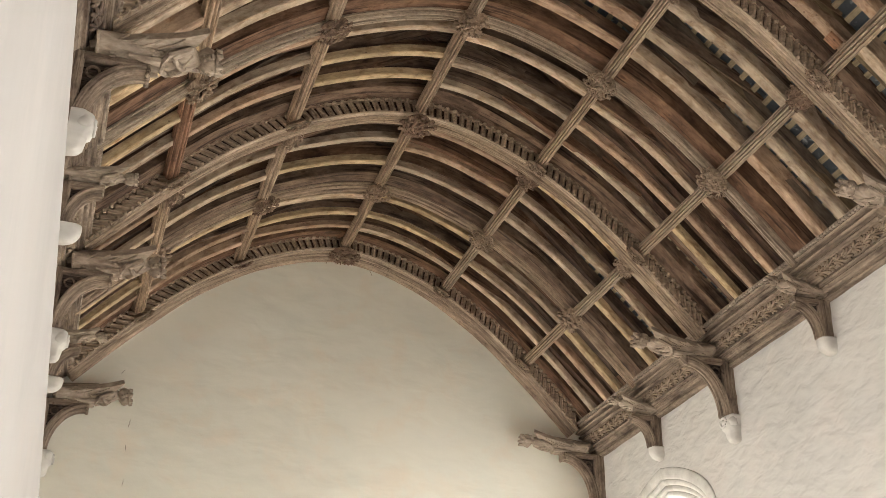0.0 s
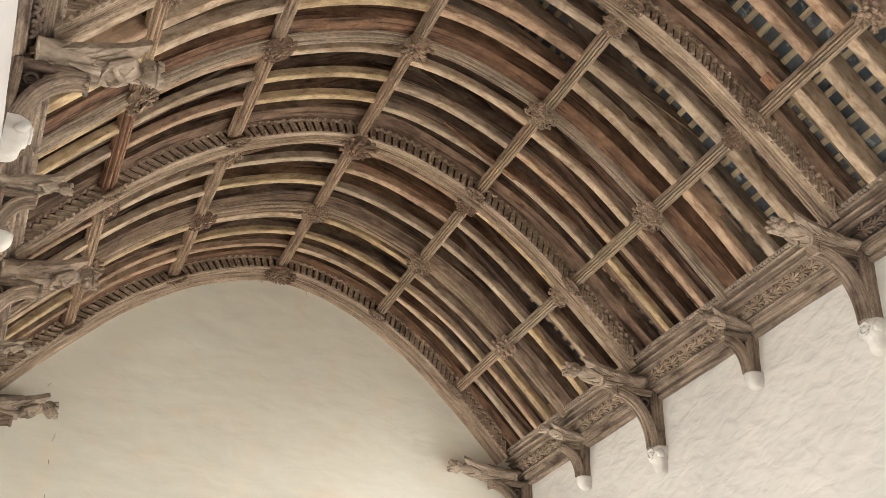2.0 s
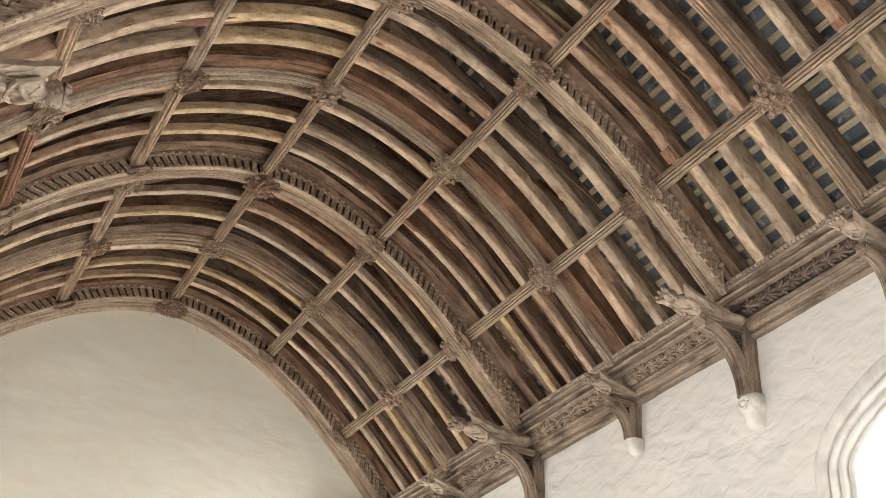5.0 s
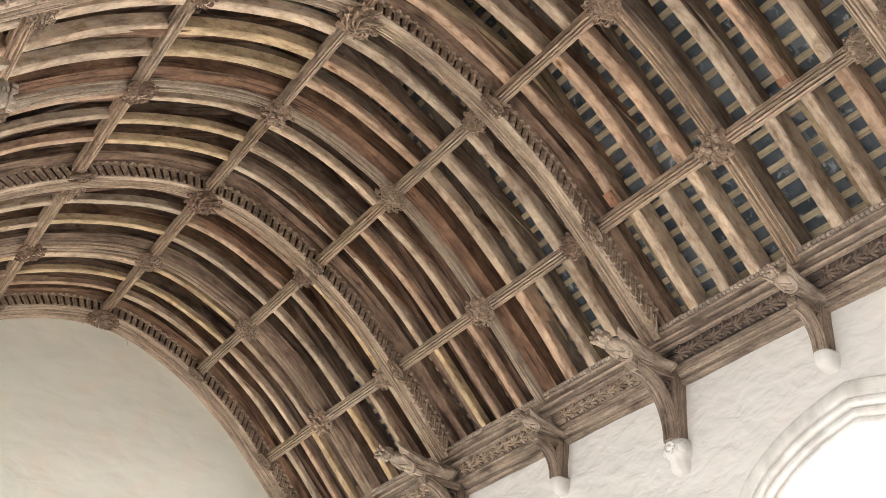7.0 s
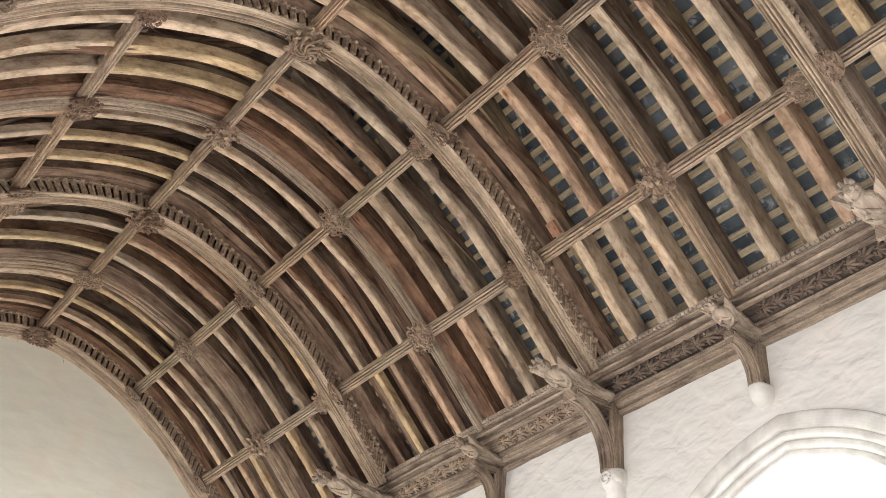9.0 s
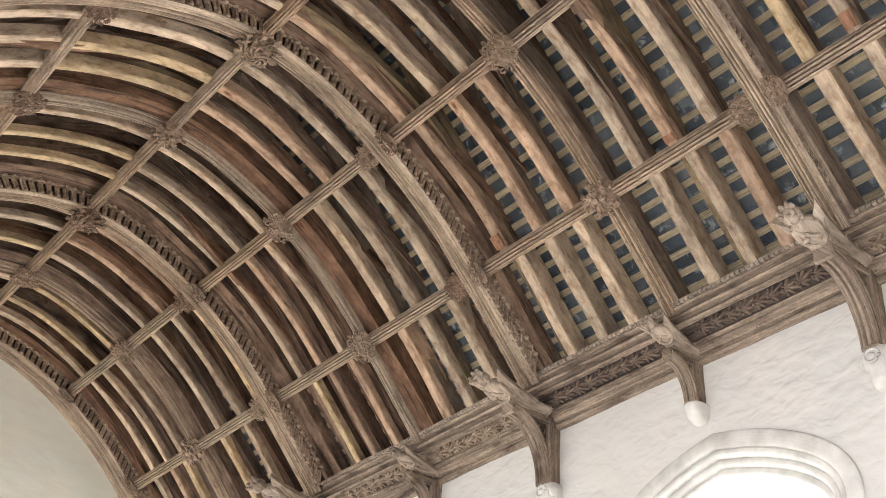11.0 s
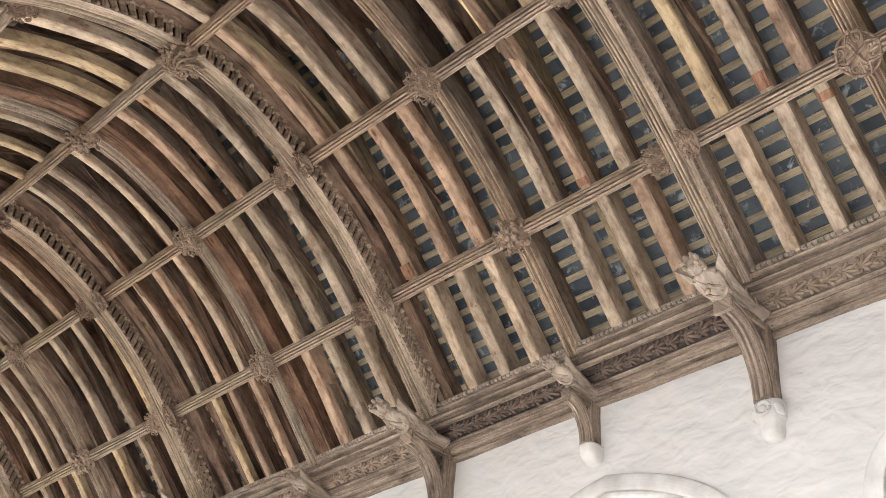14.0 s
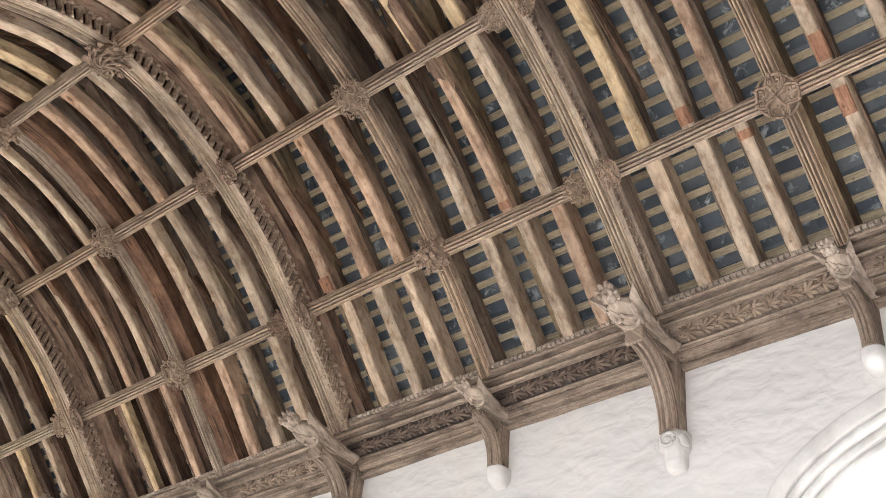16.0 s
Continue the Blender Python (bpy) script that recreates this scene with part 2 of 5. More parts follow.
no_ = noise_node(n_, l_, geo_.outputs["Position"], 9, 6, 0.65, 0.5)
mo_ = ramp(n_, [(0.57, (0, 0, 0)), (0.68, (1, 1, 1))])
l_.new(no_.outputs[0], mo_.inputs[0])
no2_ = noise_node(n_, l_, geo_.outputs["Position"], 3.0, 4, 0.6)
dk_ = ramp(n_, [(0.35, (0.55, 0.55, 0.55)), (0.65, (1.15, 1.15, 1.15))])
l_.new(no2_.outputs[0], dk_.inputs[0])
c_ = mix(n_, l_, "MULTIPLY", 0.9, cr_.outputs[0], dk_.outputs[0])
c_ = mix(n_, l_, "MIX", mo_.outputs[0], c_, (0.3, 0.325, 0.33))
l_.new(c_, b_.inputs["Base Color"])
bp_ = n_.new("ShaderNodeBump")
bp_.inputs["Strength"].default_value, bp_.inputs["Distance"].default_value = 0.5, 0.01
l_.new(no_.outputs[0], bp_.inputs["Height"])
l_.new(bp_.outputs[0], b_.inputs["Normal"])

SKYGLOW, n_, l_, b_ = material("bright_overcast_sky", 1.0, 0.0)
b_.inputs["Base Color"].default_value = (0.8, 0.8, 0.8, 1)
b_.inputs["Emission Color"].default_value, b_.inputs["Emission Strength"].default_value = (1.0, 0.98, 0.95, 1), 5.0

FLAGS, n_, l_, b_ = material("stone_flag_floor", 0.6, 0.4)
tc_ = n_.new("ShaderNodeTexCoord")
br_ = n_.new("ShaderNodeTexBrick")
br_.inputs["Scale"].default_value = 1.4
br_.inputs["Color1"].default_value, br_.inputs["Color2"].default_value, br_.inputs["Mortar"].default_value = (0.56, 0.5, 0.42, 1), (0.5, 0.45, 0.38, 1), (0.2, 0.18, 0.16, 1)
l_.new(tc_.outputs["Object"], br_.inputs[0])
l_.new(br_.outputs[0], b_.inputs["Base Color"])

GLASS, n_, l_, b_ = material("leaded_window_glass", 0.05, 0.5)
b_.inputs["Transmission Weight"].default_value = 1.0
LEAD, n_, l_, b_ = material("window_lead", 0.6, 0.3)
b_.inputs["Base Color"].default_value = (0.12, 0.12, 0.12, 1)

# ---------------------------------------------------------------- mesh helpers


def mesh_of(name, verts, faces, uvs=None, smooth=False, crisp=0.0):
    me = bpy.data.meshes.new(name)
    me.from_pydata(verts, [], faces)
    if uvs:
        lay = me.uv_layers.new(name="UVMap")
        flat = [c for f in uvs for uv in f for c in uv]
        lay.data.foreach_set("uv", flat)
    if smooth:
        me.shade_smooth()
        if crisp:
            me.set_sharp_from_angle(angle=crisp)
    me.update()
    return me


def piece(name, me, mat, parent=None, label=""):
    """Links a mesh as one object, under a thing or a part when one is given."""
    if not me.materials:
        me.materials.append(mat)
    ob = new(name, me)
    if parent is not None:
        ob.parent = parent
    if label:
        ob["label"] = label
    return ob


def thing(name, label, category, group="", kind="", at=None):
    ob = new(name)
    ob.empty_display_size = 0.1
    if at is not None:
        ob.matrix_world = at
    return tagged(ob, label, category, group, kind)


def sweep(profile, frames, closed=True, wave=0.0, seed=0.0):
    """Carries a closed profile of (a, b) along stations of (place, a_axis, b_axis); returns verts, faces, uvs in metres."""
    verts, faces, uvs = [], [], []
    n = len(profile)
    per = [0.0]
    for k in range(n):
        p, q = profile[k], profile[(k + 1) % n]
        per.append(per[-1] + math.hypot(p[0] - q[0], p[1] - q[1]))
    s, along = 0.0, []
    for i, (p, a, b) in enumerate(frames):
        if i:
            s += (p - frames[i - 1][0]).length
        along.append(s)
        da = db = 0.0
        sc = 1.0
        if wave:
            da = wave * noise.noise(Vector((s * 1.1, seed * 7.3, 0.5)))
            db = wave * 0.8 * noise.noise(Vector((s * 1.3, seed * 5.1, 9.5)))
            sc = 1 + wave * 9 * noise.noise(Vector((s * 1.7, seed * 3.7, 4.5)))
        for u, v in profile:
            verts.append(p + a * (u * sc + da) + b * (v + db))
    for i in range(len(frames) - 1):
        for k in range(n):
            k2 = (k + 1) % n
            faces.append((i * n + k, i * n + k2, (i + 1) * n + k2, (i + 1) * n + k))
            uvs.append(((along[i], per[k]), (along[i], per[k + 1]), (along[i + 1], per[k + 1]), (along[i + 1], per[k])))
    for row, flip in ((0, True), (len(frames) - 1, False)):
        f = [row * n + k for k in range(n)]
        if flip:
            f.reverse()
        faces.append(f)
        uvs.append([(along[row], 0.01 * k) for k in range(n)])
    return verts, faces, uvs


def joined(parts):
    verts, faces, uvs = [], [], []
    for v, f, u in parts:
        k = len(verts)
        verts += list(v)
        faces += [tuple(i + k for i in g) for g in f]
        uvs += list(u)
    return verts, faces, uvs


def block(cx, cy, cz, sx, sy, sz, m=None, bev=0.0):
    """A box with chamfered edges as verts, faces, uvs."""
    bm = bmesh.new()
    bmesh.ops.create_cube(bm, size=1.0, matrix=Matrix.Translation((cx, cy, cz)) @ Matrix.Diagonal((sx, sy, sz, 1)))
    if bev:
        bmesh.ops.bevel(bm, geom=bm.edges[:], offset=bev, segments=1, affect="EDGES")
    return of_bm(bm, m)


def of_bm(bm, m=None):
    if m is not None:
        bm.transform(m)
    bm.verts.index_update()
    verts = [v.co.copy() for v in bm.verts]
    faces = [tuple(v.index for v in f.verts) for f in bm.faces]
    uvs = [[(v.co.x + v.co.y * 0.3, v.co.z + v.co.y) for v in f.verts] for f in bm.faces]
    bm.free()
    return verts, faces, uvs


def blob(c, r, turn=None, seg=10, rings=7, rough=0.0):
    bm = bmesh.new()
    m = Matrix.Translation(c)
    if turn is not None:
        m = m @ turn
    bmesh.ops.create_uvsphere(bm, u_segments=seg, v_segments=rings, radius=1.0)
    if rough:
        for v in bm.verts:
            v.co *= 1 + rough * noise.noise(v.co * 2.3 + Vector(c) * 13)
    bm.transform(m @ Matrix.Diagonal((*r, 1)))
    return of_bm(bm)


def tube(points, radius, sides=6, taper=None):
    """A round strand through points."""
    pts = [Vector(p) for p in points]
    frames = []
    for i, p in enumerate(pts):
        d = (pts[min(i + 1, len(pts) - 1)] - pts[max(i - 1, 0)]).normalized()
        ref = Vector((0, 0, 1)) if abs(d.z) < 0.9 else Vector((0, 1, 0))
        a = d.cross(ref).normalized()
        r = radius * (taper(i / (len(pts) - 1)) if taper else 1)
        frames.append((p, a * r, a.cross(d) * r))
    prof = [(math.cos(2 * math.pi * k / sides), math.sin(2 * math.pi * k / sides)) for k in range(sides)]
    v, f, u = sweep(prof, frames)
    return v, f, [[(a, b * radius) for a, b in g] for g in u]


# ---------------------------------------------------------------- plan of the roof
WALL_R, WALL_L, END, WEST, FLOOR = 2.95, -2.88, 0.05, -16.0, 0.35
RIBS = [-0.02, -1.438, -2.805, -4.292, -5.66, -7.057, -8.394, -9.652, -11.03]
HALF = [(0, 8.0), (0.36, 7.955), (0.74, 7.83), (1.11, 7.655), (1.6, 7.325), (2.05, 6.915), (2.37, 6.585), (2.68, 6.25)]
PURLIN_X = [-2.05, -1.11, 0.0, 1.11, 2.05]
PITCH_SUM = 9.33          # the slates lie on the planes |x| + z = PITCH_SUM


def half_curve(steps):
    pts = [Vector((x, 0, z)) for x, z in HALF]
    ext = [Vector((-0.36, 0, 7.975))] + pts + [pts[-1] * 2 - pts[-2]]
    dense = []
    for i in range(1, len(ext) - 2):
        p0, p1, p2, p3 = ext[i - 1:i + 3]
        for k in range(24):
            t = k / 24
            dense.append(0.5 * ((2 * p1) + (p2 - p0) * t + (2 * p0 - 5 * p1 + 4 * p2 - p3) * t * t + (3 * p1 - p0 - 3 * p2 + p3) * t ** 3))
    dense.append(pts[-1])
    acc = [0.0]
    for i in range(1, len(dense)):
        acc.append(acc[-1] + (dense[i] - dense[i - 1]).length)
    out = []
    for k in range(steps + 1):
        s = acc[-1] * k / steps
        j = min(range(len(acc)), key=lambda q: abs(acc[q] - s))
        j = max(1, min(j, len(acc) - 2))
        j = j - 1 if acc[j] > s else j
        f = (s - acc[j]) / max(1e-9, acc[j + 1] - acc[j])
        out.append(dense[j].lerp(dense[j + 1], min(1.0, max(0.0, f))))
    return out


def arch_frames(y, steps=30):
    """Places along the arch from the left cornice to the right one, with the y axis and the outward normal."""
    h = half_curve(steps)
    pts = [Vector((-p.x, 0, p.z)) for p in reversed(h[1:])] + h
    frames = []
    for i, p in enumerate(pts):
        d = (pts[min(i + 1, len(pts) - 1)] - pts[max(i - 1, 0)]).normalized()
        nrm = Vector((-d.z, 0, d.x))
        frames.append((Vector((p.x, y, p.z)), Vector((0, 1, 0)), nrm))
    return frames


def arch_at(x):
    """The point of the arch above x, with its outward normal and the direction along the arch."""
    f = arch_frames(0, 60)
    i = min(range(len(f)), key=lambda k: abs(f[k][0].x - x))
    i = max(1, min(i, len(f) - 2))
    j = i + 1 if x > f[i][0].x else i - 1
    t = abs(x - f[i][0].x) / max(1e-9, abs(f[j][0].x - f[i][0].x))
    p = f[i][0].lerp(f[j][0], t)
    nrm = f[i][2].lerp(f[j][2], t).normalized()
    return p, nrm, Vector((nrm.z, 0, -nrm.x))


def moulded(width, depth, rolls, low=0.0, cut=0.026):
    """A beam profile whose lower face carries rolls and hollows; a across, b outward."""
    prof = []
    w = width / 2
    for r in range(rolls):
        for t, deep in ((0.0, 1.0), (0.13, 0.5), (0.24, 0.1), (0.5, 0.0), (0.76, 0.1), (0.87, 0.5)):
            q = (r + t) / rolls
            edge = min(q, 1 - q) * 2
            fall = 0.034 * (1 - min(1.0, edge * 1.6)) ** 1.2
            prof.append((-w + width * q, low + fall + cut * deep))
    prof.append((w, low + 0.03 + cut * 0.9))
    prof += [(w, low + 0.055), (w + 0.006, low + 0.06), (w + 0.006, low + 0.075), (w - 0.004, low + 0.082), (w - 0.004, low + depth),
             (-w + 0.004, low + depth), (-w + 0.004, low + 0.082), (-w - 0.006, low + 0.075), (-w - 0.006, low + 0.06), (-w, low + 0.055)]
    return prof

# ---------------------------------------------------------------- floor and walls


def arch_head(q):
    """Height of a four-centred window head over its springing, as a share of the rise, at q half widths from the middle."""
    return max(0.0, 1 - q ** 2.4) ** 0.417 * (1 - 0.3 * q)



def wavy_wall(name, origin, along, up, nrm, length, height, cell, amp, mat, holes=(), ragged=0.0, label="", lean=0.0):
    """A plastered wall face with real unevenness. holes: (centre, half width, springing, rise, sill) in wall coordinates."""
    nu, nv = int(length / cell), int(height / cell)
    o, a, u, nn = Vector(origin), Vector(along), Vector(up), Vector(nrm)
    verts, faces = [], []
    for j in range(nv + 1):
        for i in range(nu + 1):
            s, t = length * i / nu, height * j / nv
            p = Vector((s, t, 0))
            d = amp * (noise.noise(p * 0.9 + o) + 0.6 * noise.noise(p * 2.6 + o) + 0.33 * noise.noise(Vector((p.x * 5, p.y * 8, 3)) + o) + 0.16 * noise.noise(p * 15 + o))
            if lean:
                d += min(0.2 - 0.1 * min(1.0, max(0.0, (s - 4) / 4)), lean * max(0.0, height - t))
            if ragged and j == nv:
                t += ragged * noise.noise(Vector((s * 7, 3.3, 1.7)))
            verts.append(o + a * s + u * t + nn * d)
    def inside(s, t):
        for c, w, zs, h, sill in holes:
            q = abs(s - c) / w
            if q < 1 and sill < t < zs + h * arch_head(q):
                return True
        return False
    for j in range(nv):
        for i in range(nu):
            if inside(length * (i + 0.5) / nu, height * (j + 0.5) / nv):
                continue
            k = j * (nu + 1) + i
            faces.append((k, k + 1, k + nu + 2, k + nu + 1))
    me = mesh_of(name, verts, faces, smooth=True)
    ob = piece(name, me, mat)
    return tagged(ob, label, "wall", kind="structure")


LENGTH = END - WEST
right_holes = [(y0 - WEST, w + 0.024, zs, h + 0.024, 1.6) for y0, w, zs, h in RIGHT_WINDOWS]
left_holes = [(END - y0, w, zs, h, 1.0) for y0, w, zs, h in ADDED_LEFT_WINDOWS]
wavy_wall("wall_east", (-3.1, END, FLOOR), (1, 0, 0), (0, 0, 1), (0, -1, 0), 6.2, 8.2, 0.055, 0.014, PLASTER_END, label="uneven cream lime plaster end wall under the arch")
wavy_wall("wall_south", (WALL_R, WEST, 0), (0, 1, 0), (0, 0, 1), (-1, 0, 0), LENGTH, 6.02, 0.045, 0.016, PLASTER_SIDE, right_holes, label="rough white limewashed side wall with arched windows")
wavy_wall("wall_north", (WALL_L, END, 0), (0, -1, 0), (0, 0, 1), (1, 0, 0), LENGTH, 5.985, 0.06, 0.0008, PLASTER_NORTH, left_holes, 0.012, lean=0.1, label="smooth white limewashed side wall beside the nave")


for cx, cz, ln, lean in ((-2.035, 5.78, 0.09, 0.2), (-2.03, 5.55, 0.06, -0.1), (-2.02, 5.2, 0.07, 0.1), (-2.17, 6.32, 0.05, 0.6), (-0.18, 7.86, 0.05, 0.3), (0.35, 7.8, 0.07, -0.5)):
    pts = [(cx + lean * ln * q / 6 + 0.008 * noise.noise(Vector((q * 0.9, cx, cz))), END - 0.016 + 0.004 * noise.noise(Vector((q, 1, 1))), cz + ln * q / 6) for q in range(7)]
    v, f, u = tube(pts, 0.0022, 5, lambda t: 0.4 + math.sin(math.pi * t))
    tagged(piece("plaster_crack", mesh_of("plaster_crack", v, f, u), OAK_CARVED), "short dark crack in the cream end wall plaster", "crack", kind="structure")


def slab(name, lo, hi, mat, label, category):
    v, f, u = block(*[(p + q) / 2 for p, q in zip(lo, hi)], *[q - p for p, q in zip(lo, hi)])
    return tagged(piece(name, mesh_of(name, v, f, u), mat), label, category, kind="structure")


slab("floor", (-4.2, WEST - 0.5, FLOOR - 0.2), (4.2, END + 0.5, FLOOR), FLAGS, "worn stone flag church floor", "floor")
# Out-of-view wall, added dark to cut the light bounced onto the timbers
slab("wall_west", (-3.9, WEST - 0.5, 0), (3.9, WEST, 9.8), OAK_DARK, "added unseen dark wall closing the nave and cutting bounced light", "wall")
slab("wall_east_core", (-3.9, END + 0.06, 0), (3.9, END + 0.5, 9.8), PLASTER_SIDE, "masonry core of the end wall", "wall")


def outer_wall(name, x0, x1, holes, label):
    """The masonry behind a plaster face, cut by the windows, as blocks between and above the openings."""
    parts, edges = [], [WEST]
    for c, w, lo, hi in sorted(holes):
        parts.append(block((x0 + x1) / 2, (edges[-1] + c - w) / 2, 3.1, x1 - x0, c - w - edges[-1], 6.2))
        parts.append(block((x0 + x1) / 2, c, (hi + 6.2) / 2, x1 - x0, 2 * w, 6.2 - hi))
        parts.append(block((x0 + x1) / 2, c, lo / 2, x1 - x0, 2 * w, lo))
        edges.append(c + w)
    parts.append(block((x0 + x1) / 2, (edges[-1] + END) / 2, 3.1, x1 - x0, END - edges[-1], 6.2))
    v, f, u = joined(parts)
    tagged(piece(name, mesh_of(name, v, f, u), PLASTER_SIDE), label, "wall", kind="structure")


outer_wall("wall_south_core", 3.02, 3.8, [(y0, w + 0.02, 1.55, zs + h + 0.05) for y0, w, zs, h in RIGHT_WINDOWS], "masonry of the side wall around its windows")
outer_wall("wall_north_core", -3.8, -2.95, [(y0, w + 0.02, 0.95, zs + h + 0.05) for y0, w, zs, h in ADDED_LEFT_WINDOWS], "masonry of the side wall around its windows")


def opening_path(w, zs, h, sill, steps=36):
    pts = [(-w, sill), (-w, (sill + zs) / 2), (-w, zs)]
    for k in range(1, steps):
        c = math.cos(math.pi * k / steps)
        q = abs(c) ** 0.8
        pts.append((-w * math.copysign(q, c), zs + h * arch_head(q)))
    return pts + [(w, zs), (w, (sill + zs) / 2), (w, sill)]


def window(name, x, side, y0, w, zs, h, sill, label):
    """Moulded stone surround, splayed reveal and leaded lights. side: +1 when the outside lies towards +x."""
    root = thing(name, label, "window", kind="structure", at=pose(x, y0, 0))
    path = opening_path(w, zs, h, sill)
    frames = []
    for i, (a, z) in enumerate(path):
        q, r = path[max(0, i - 1)], path[min(len(path) - 1, i + 1)]
        d = Vector((0, r[0] - q[0], r[1] - q[1])).normalized()
        frames.append((Vector((0, a, z)), Vector((0, -d.z, d.y)), Vector((side, 0, 0))))
    # stepped rolls around the opening, the outermost proud of the wall
    for off, wd, back, bulge in ((0.035, 0.11, -0.037, 0.015), (-0.045, 0.062, -0.004, 0.026), (-0.1, 0.062, 0.026, 0.026), (-0.155, 0.062, 0.056, 0.026)):
        prof = [(off + wd / 2 * math.cos(math.pi * (j / 8)), back + 0.03 - bulge * math.sin(math.pi * (j / 8))) for j in range(9)]
        prof += [(off - wd / 2, back + 0.16), (off + wd / 2, back + 0.16)]
        v, f, u = sweep(prof, frames)
        piece("moulding", mesh_of("moulding", v, f, u), STONE_WHITE, root)
    prof = [(-0.16, 0.17), (-0.28, 0.66), (-0.25, 0.66), (0.0, 0.17)]
    v, f, u = sweep(prof, frames)
    piece("splayed_reveal", mesh_of("splayed_reveal", v, f, u), STONE_WHITE, root)
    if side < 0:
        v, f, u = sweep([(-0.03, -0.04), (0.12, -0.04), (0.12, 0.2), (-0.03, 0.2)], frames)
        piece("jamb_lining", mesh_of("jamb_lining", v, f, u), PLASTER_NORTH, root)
    for a in (-w * 0.3, w * 0.3):
        v, f, u = block(side * 0.74, a, (sill + zs + h) / 2, 0.09, 0.08, zs + h - sill, bev=0.02)
        piece("mullion", mesh_of("mullion", v, f, u), STONE_WHITE, root)
    for a, b in ((-w, -w * 0.3), (-w * 0.3, w * 0.3), (w * 0.3, w)):
        v, f, u = block(side * 0.76, (a + b) / 2, (sill + zs + h) / 2, 0.012, b - a, zs + h - sill)
        g = piece("pane", mesh_of("pane", v, f, u), GLASS, root)
        g.visible_shadow = False
    return root


for k, (y0, w, zs, h) in enumerate(RIGHT_WINDOWS):
    window(f"window_{k + 1}", WALL_R, 1, y0, w, zs, h, 1.6, "arched window with white moulded stone surround, bright daylight")
# low windows added out of view so that side lamps can light the vault
for k, (y0, w, zs, h) in enumerate(ADDED_LEFT_WINDOWS):
    window(f"window_{k + 4}", WALL_L + (0.15 if y0 > -6 else 0.06), -1, y0, w, zs, h, 1.0, "added unseen low arched window in the white side wall")

for y0, w, zs, h in RIGHT_WINDOWS:
    slab("backdrop", (4.6, y0 - 2.4, 0.5), (4.65, y0 + 2.4, 9.0), SKYGLOW, "plain white overcast sky outside the window", "sky")

# ---------------------------------------------------------------- roof covering
EAVE = 3.16


def slope_point(side, s, y, lift=0.0):
    """A point on the slates: s metres up the slope from the eave."""
    x = EAVE - s * math.sqrt(0.5)
    return Vector((side * (x + lift * math.sqrt(0.5)), y, PITCH_SUM - EAVE + s * math.sqrt(0.5) + lift * math.sqrt(0.5)))


RIDGE_S = EAVE * math.sqrt(2)
roof = thing("roof", "pitched slate roof on battens seen from inside", "roof", kind="structure")
for side in (-1, 1):
    pr = [(0, 0.05), (0, 0.12), (RIDGE_S + 0.1, 0.12), (RIDGE_S + 0.1, 0.05)]
    fr = [(slope_point(side, 0, y), Vector((-side * math.sqrt(0.5), 0, math.sqrt(0.5))), Vector((side * math.sqrt(0.5), 0, math.sqrt(0.5)))) for y in (WEST, END + 0.4)]
    v, f, u = sweep([(a - 0.6 if a == 0 else a, b) for a, b in pr], fr)
    piece("covering", mesh_of("covering", v, f, u), SLATE, roof)

# ---------------------------------------------------------------- timbers


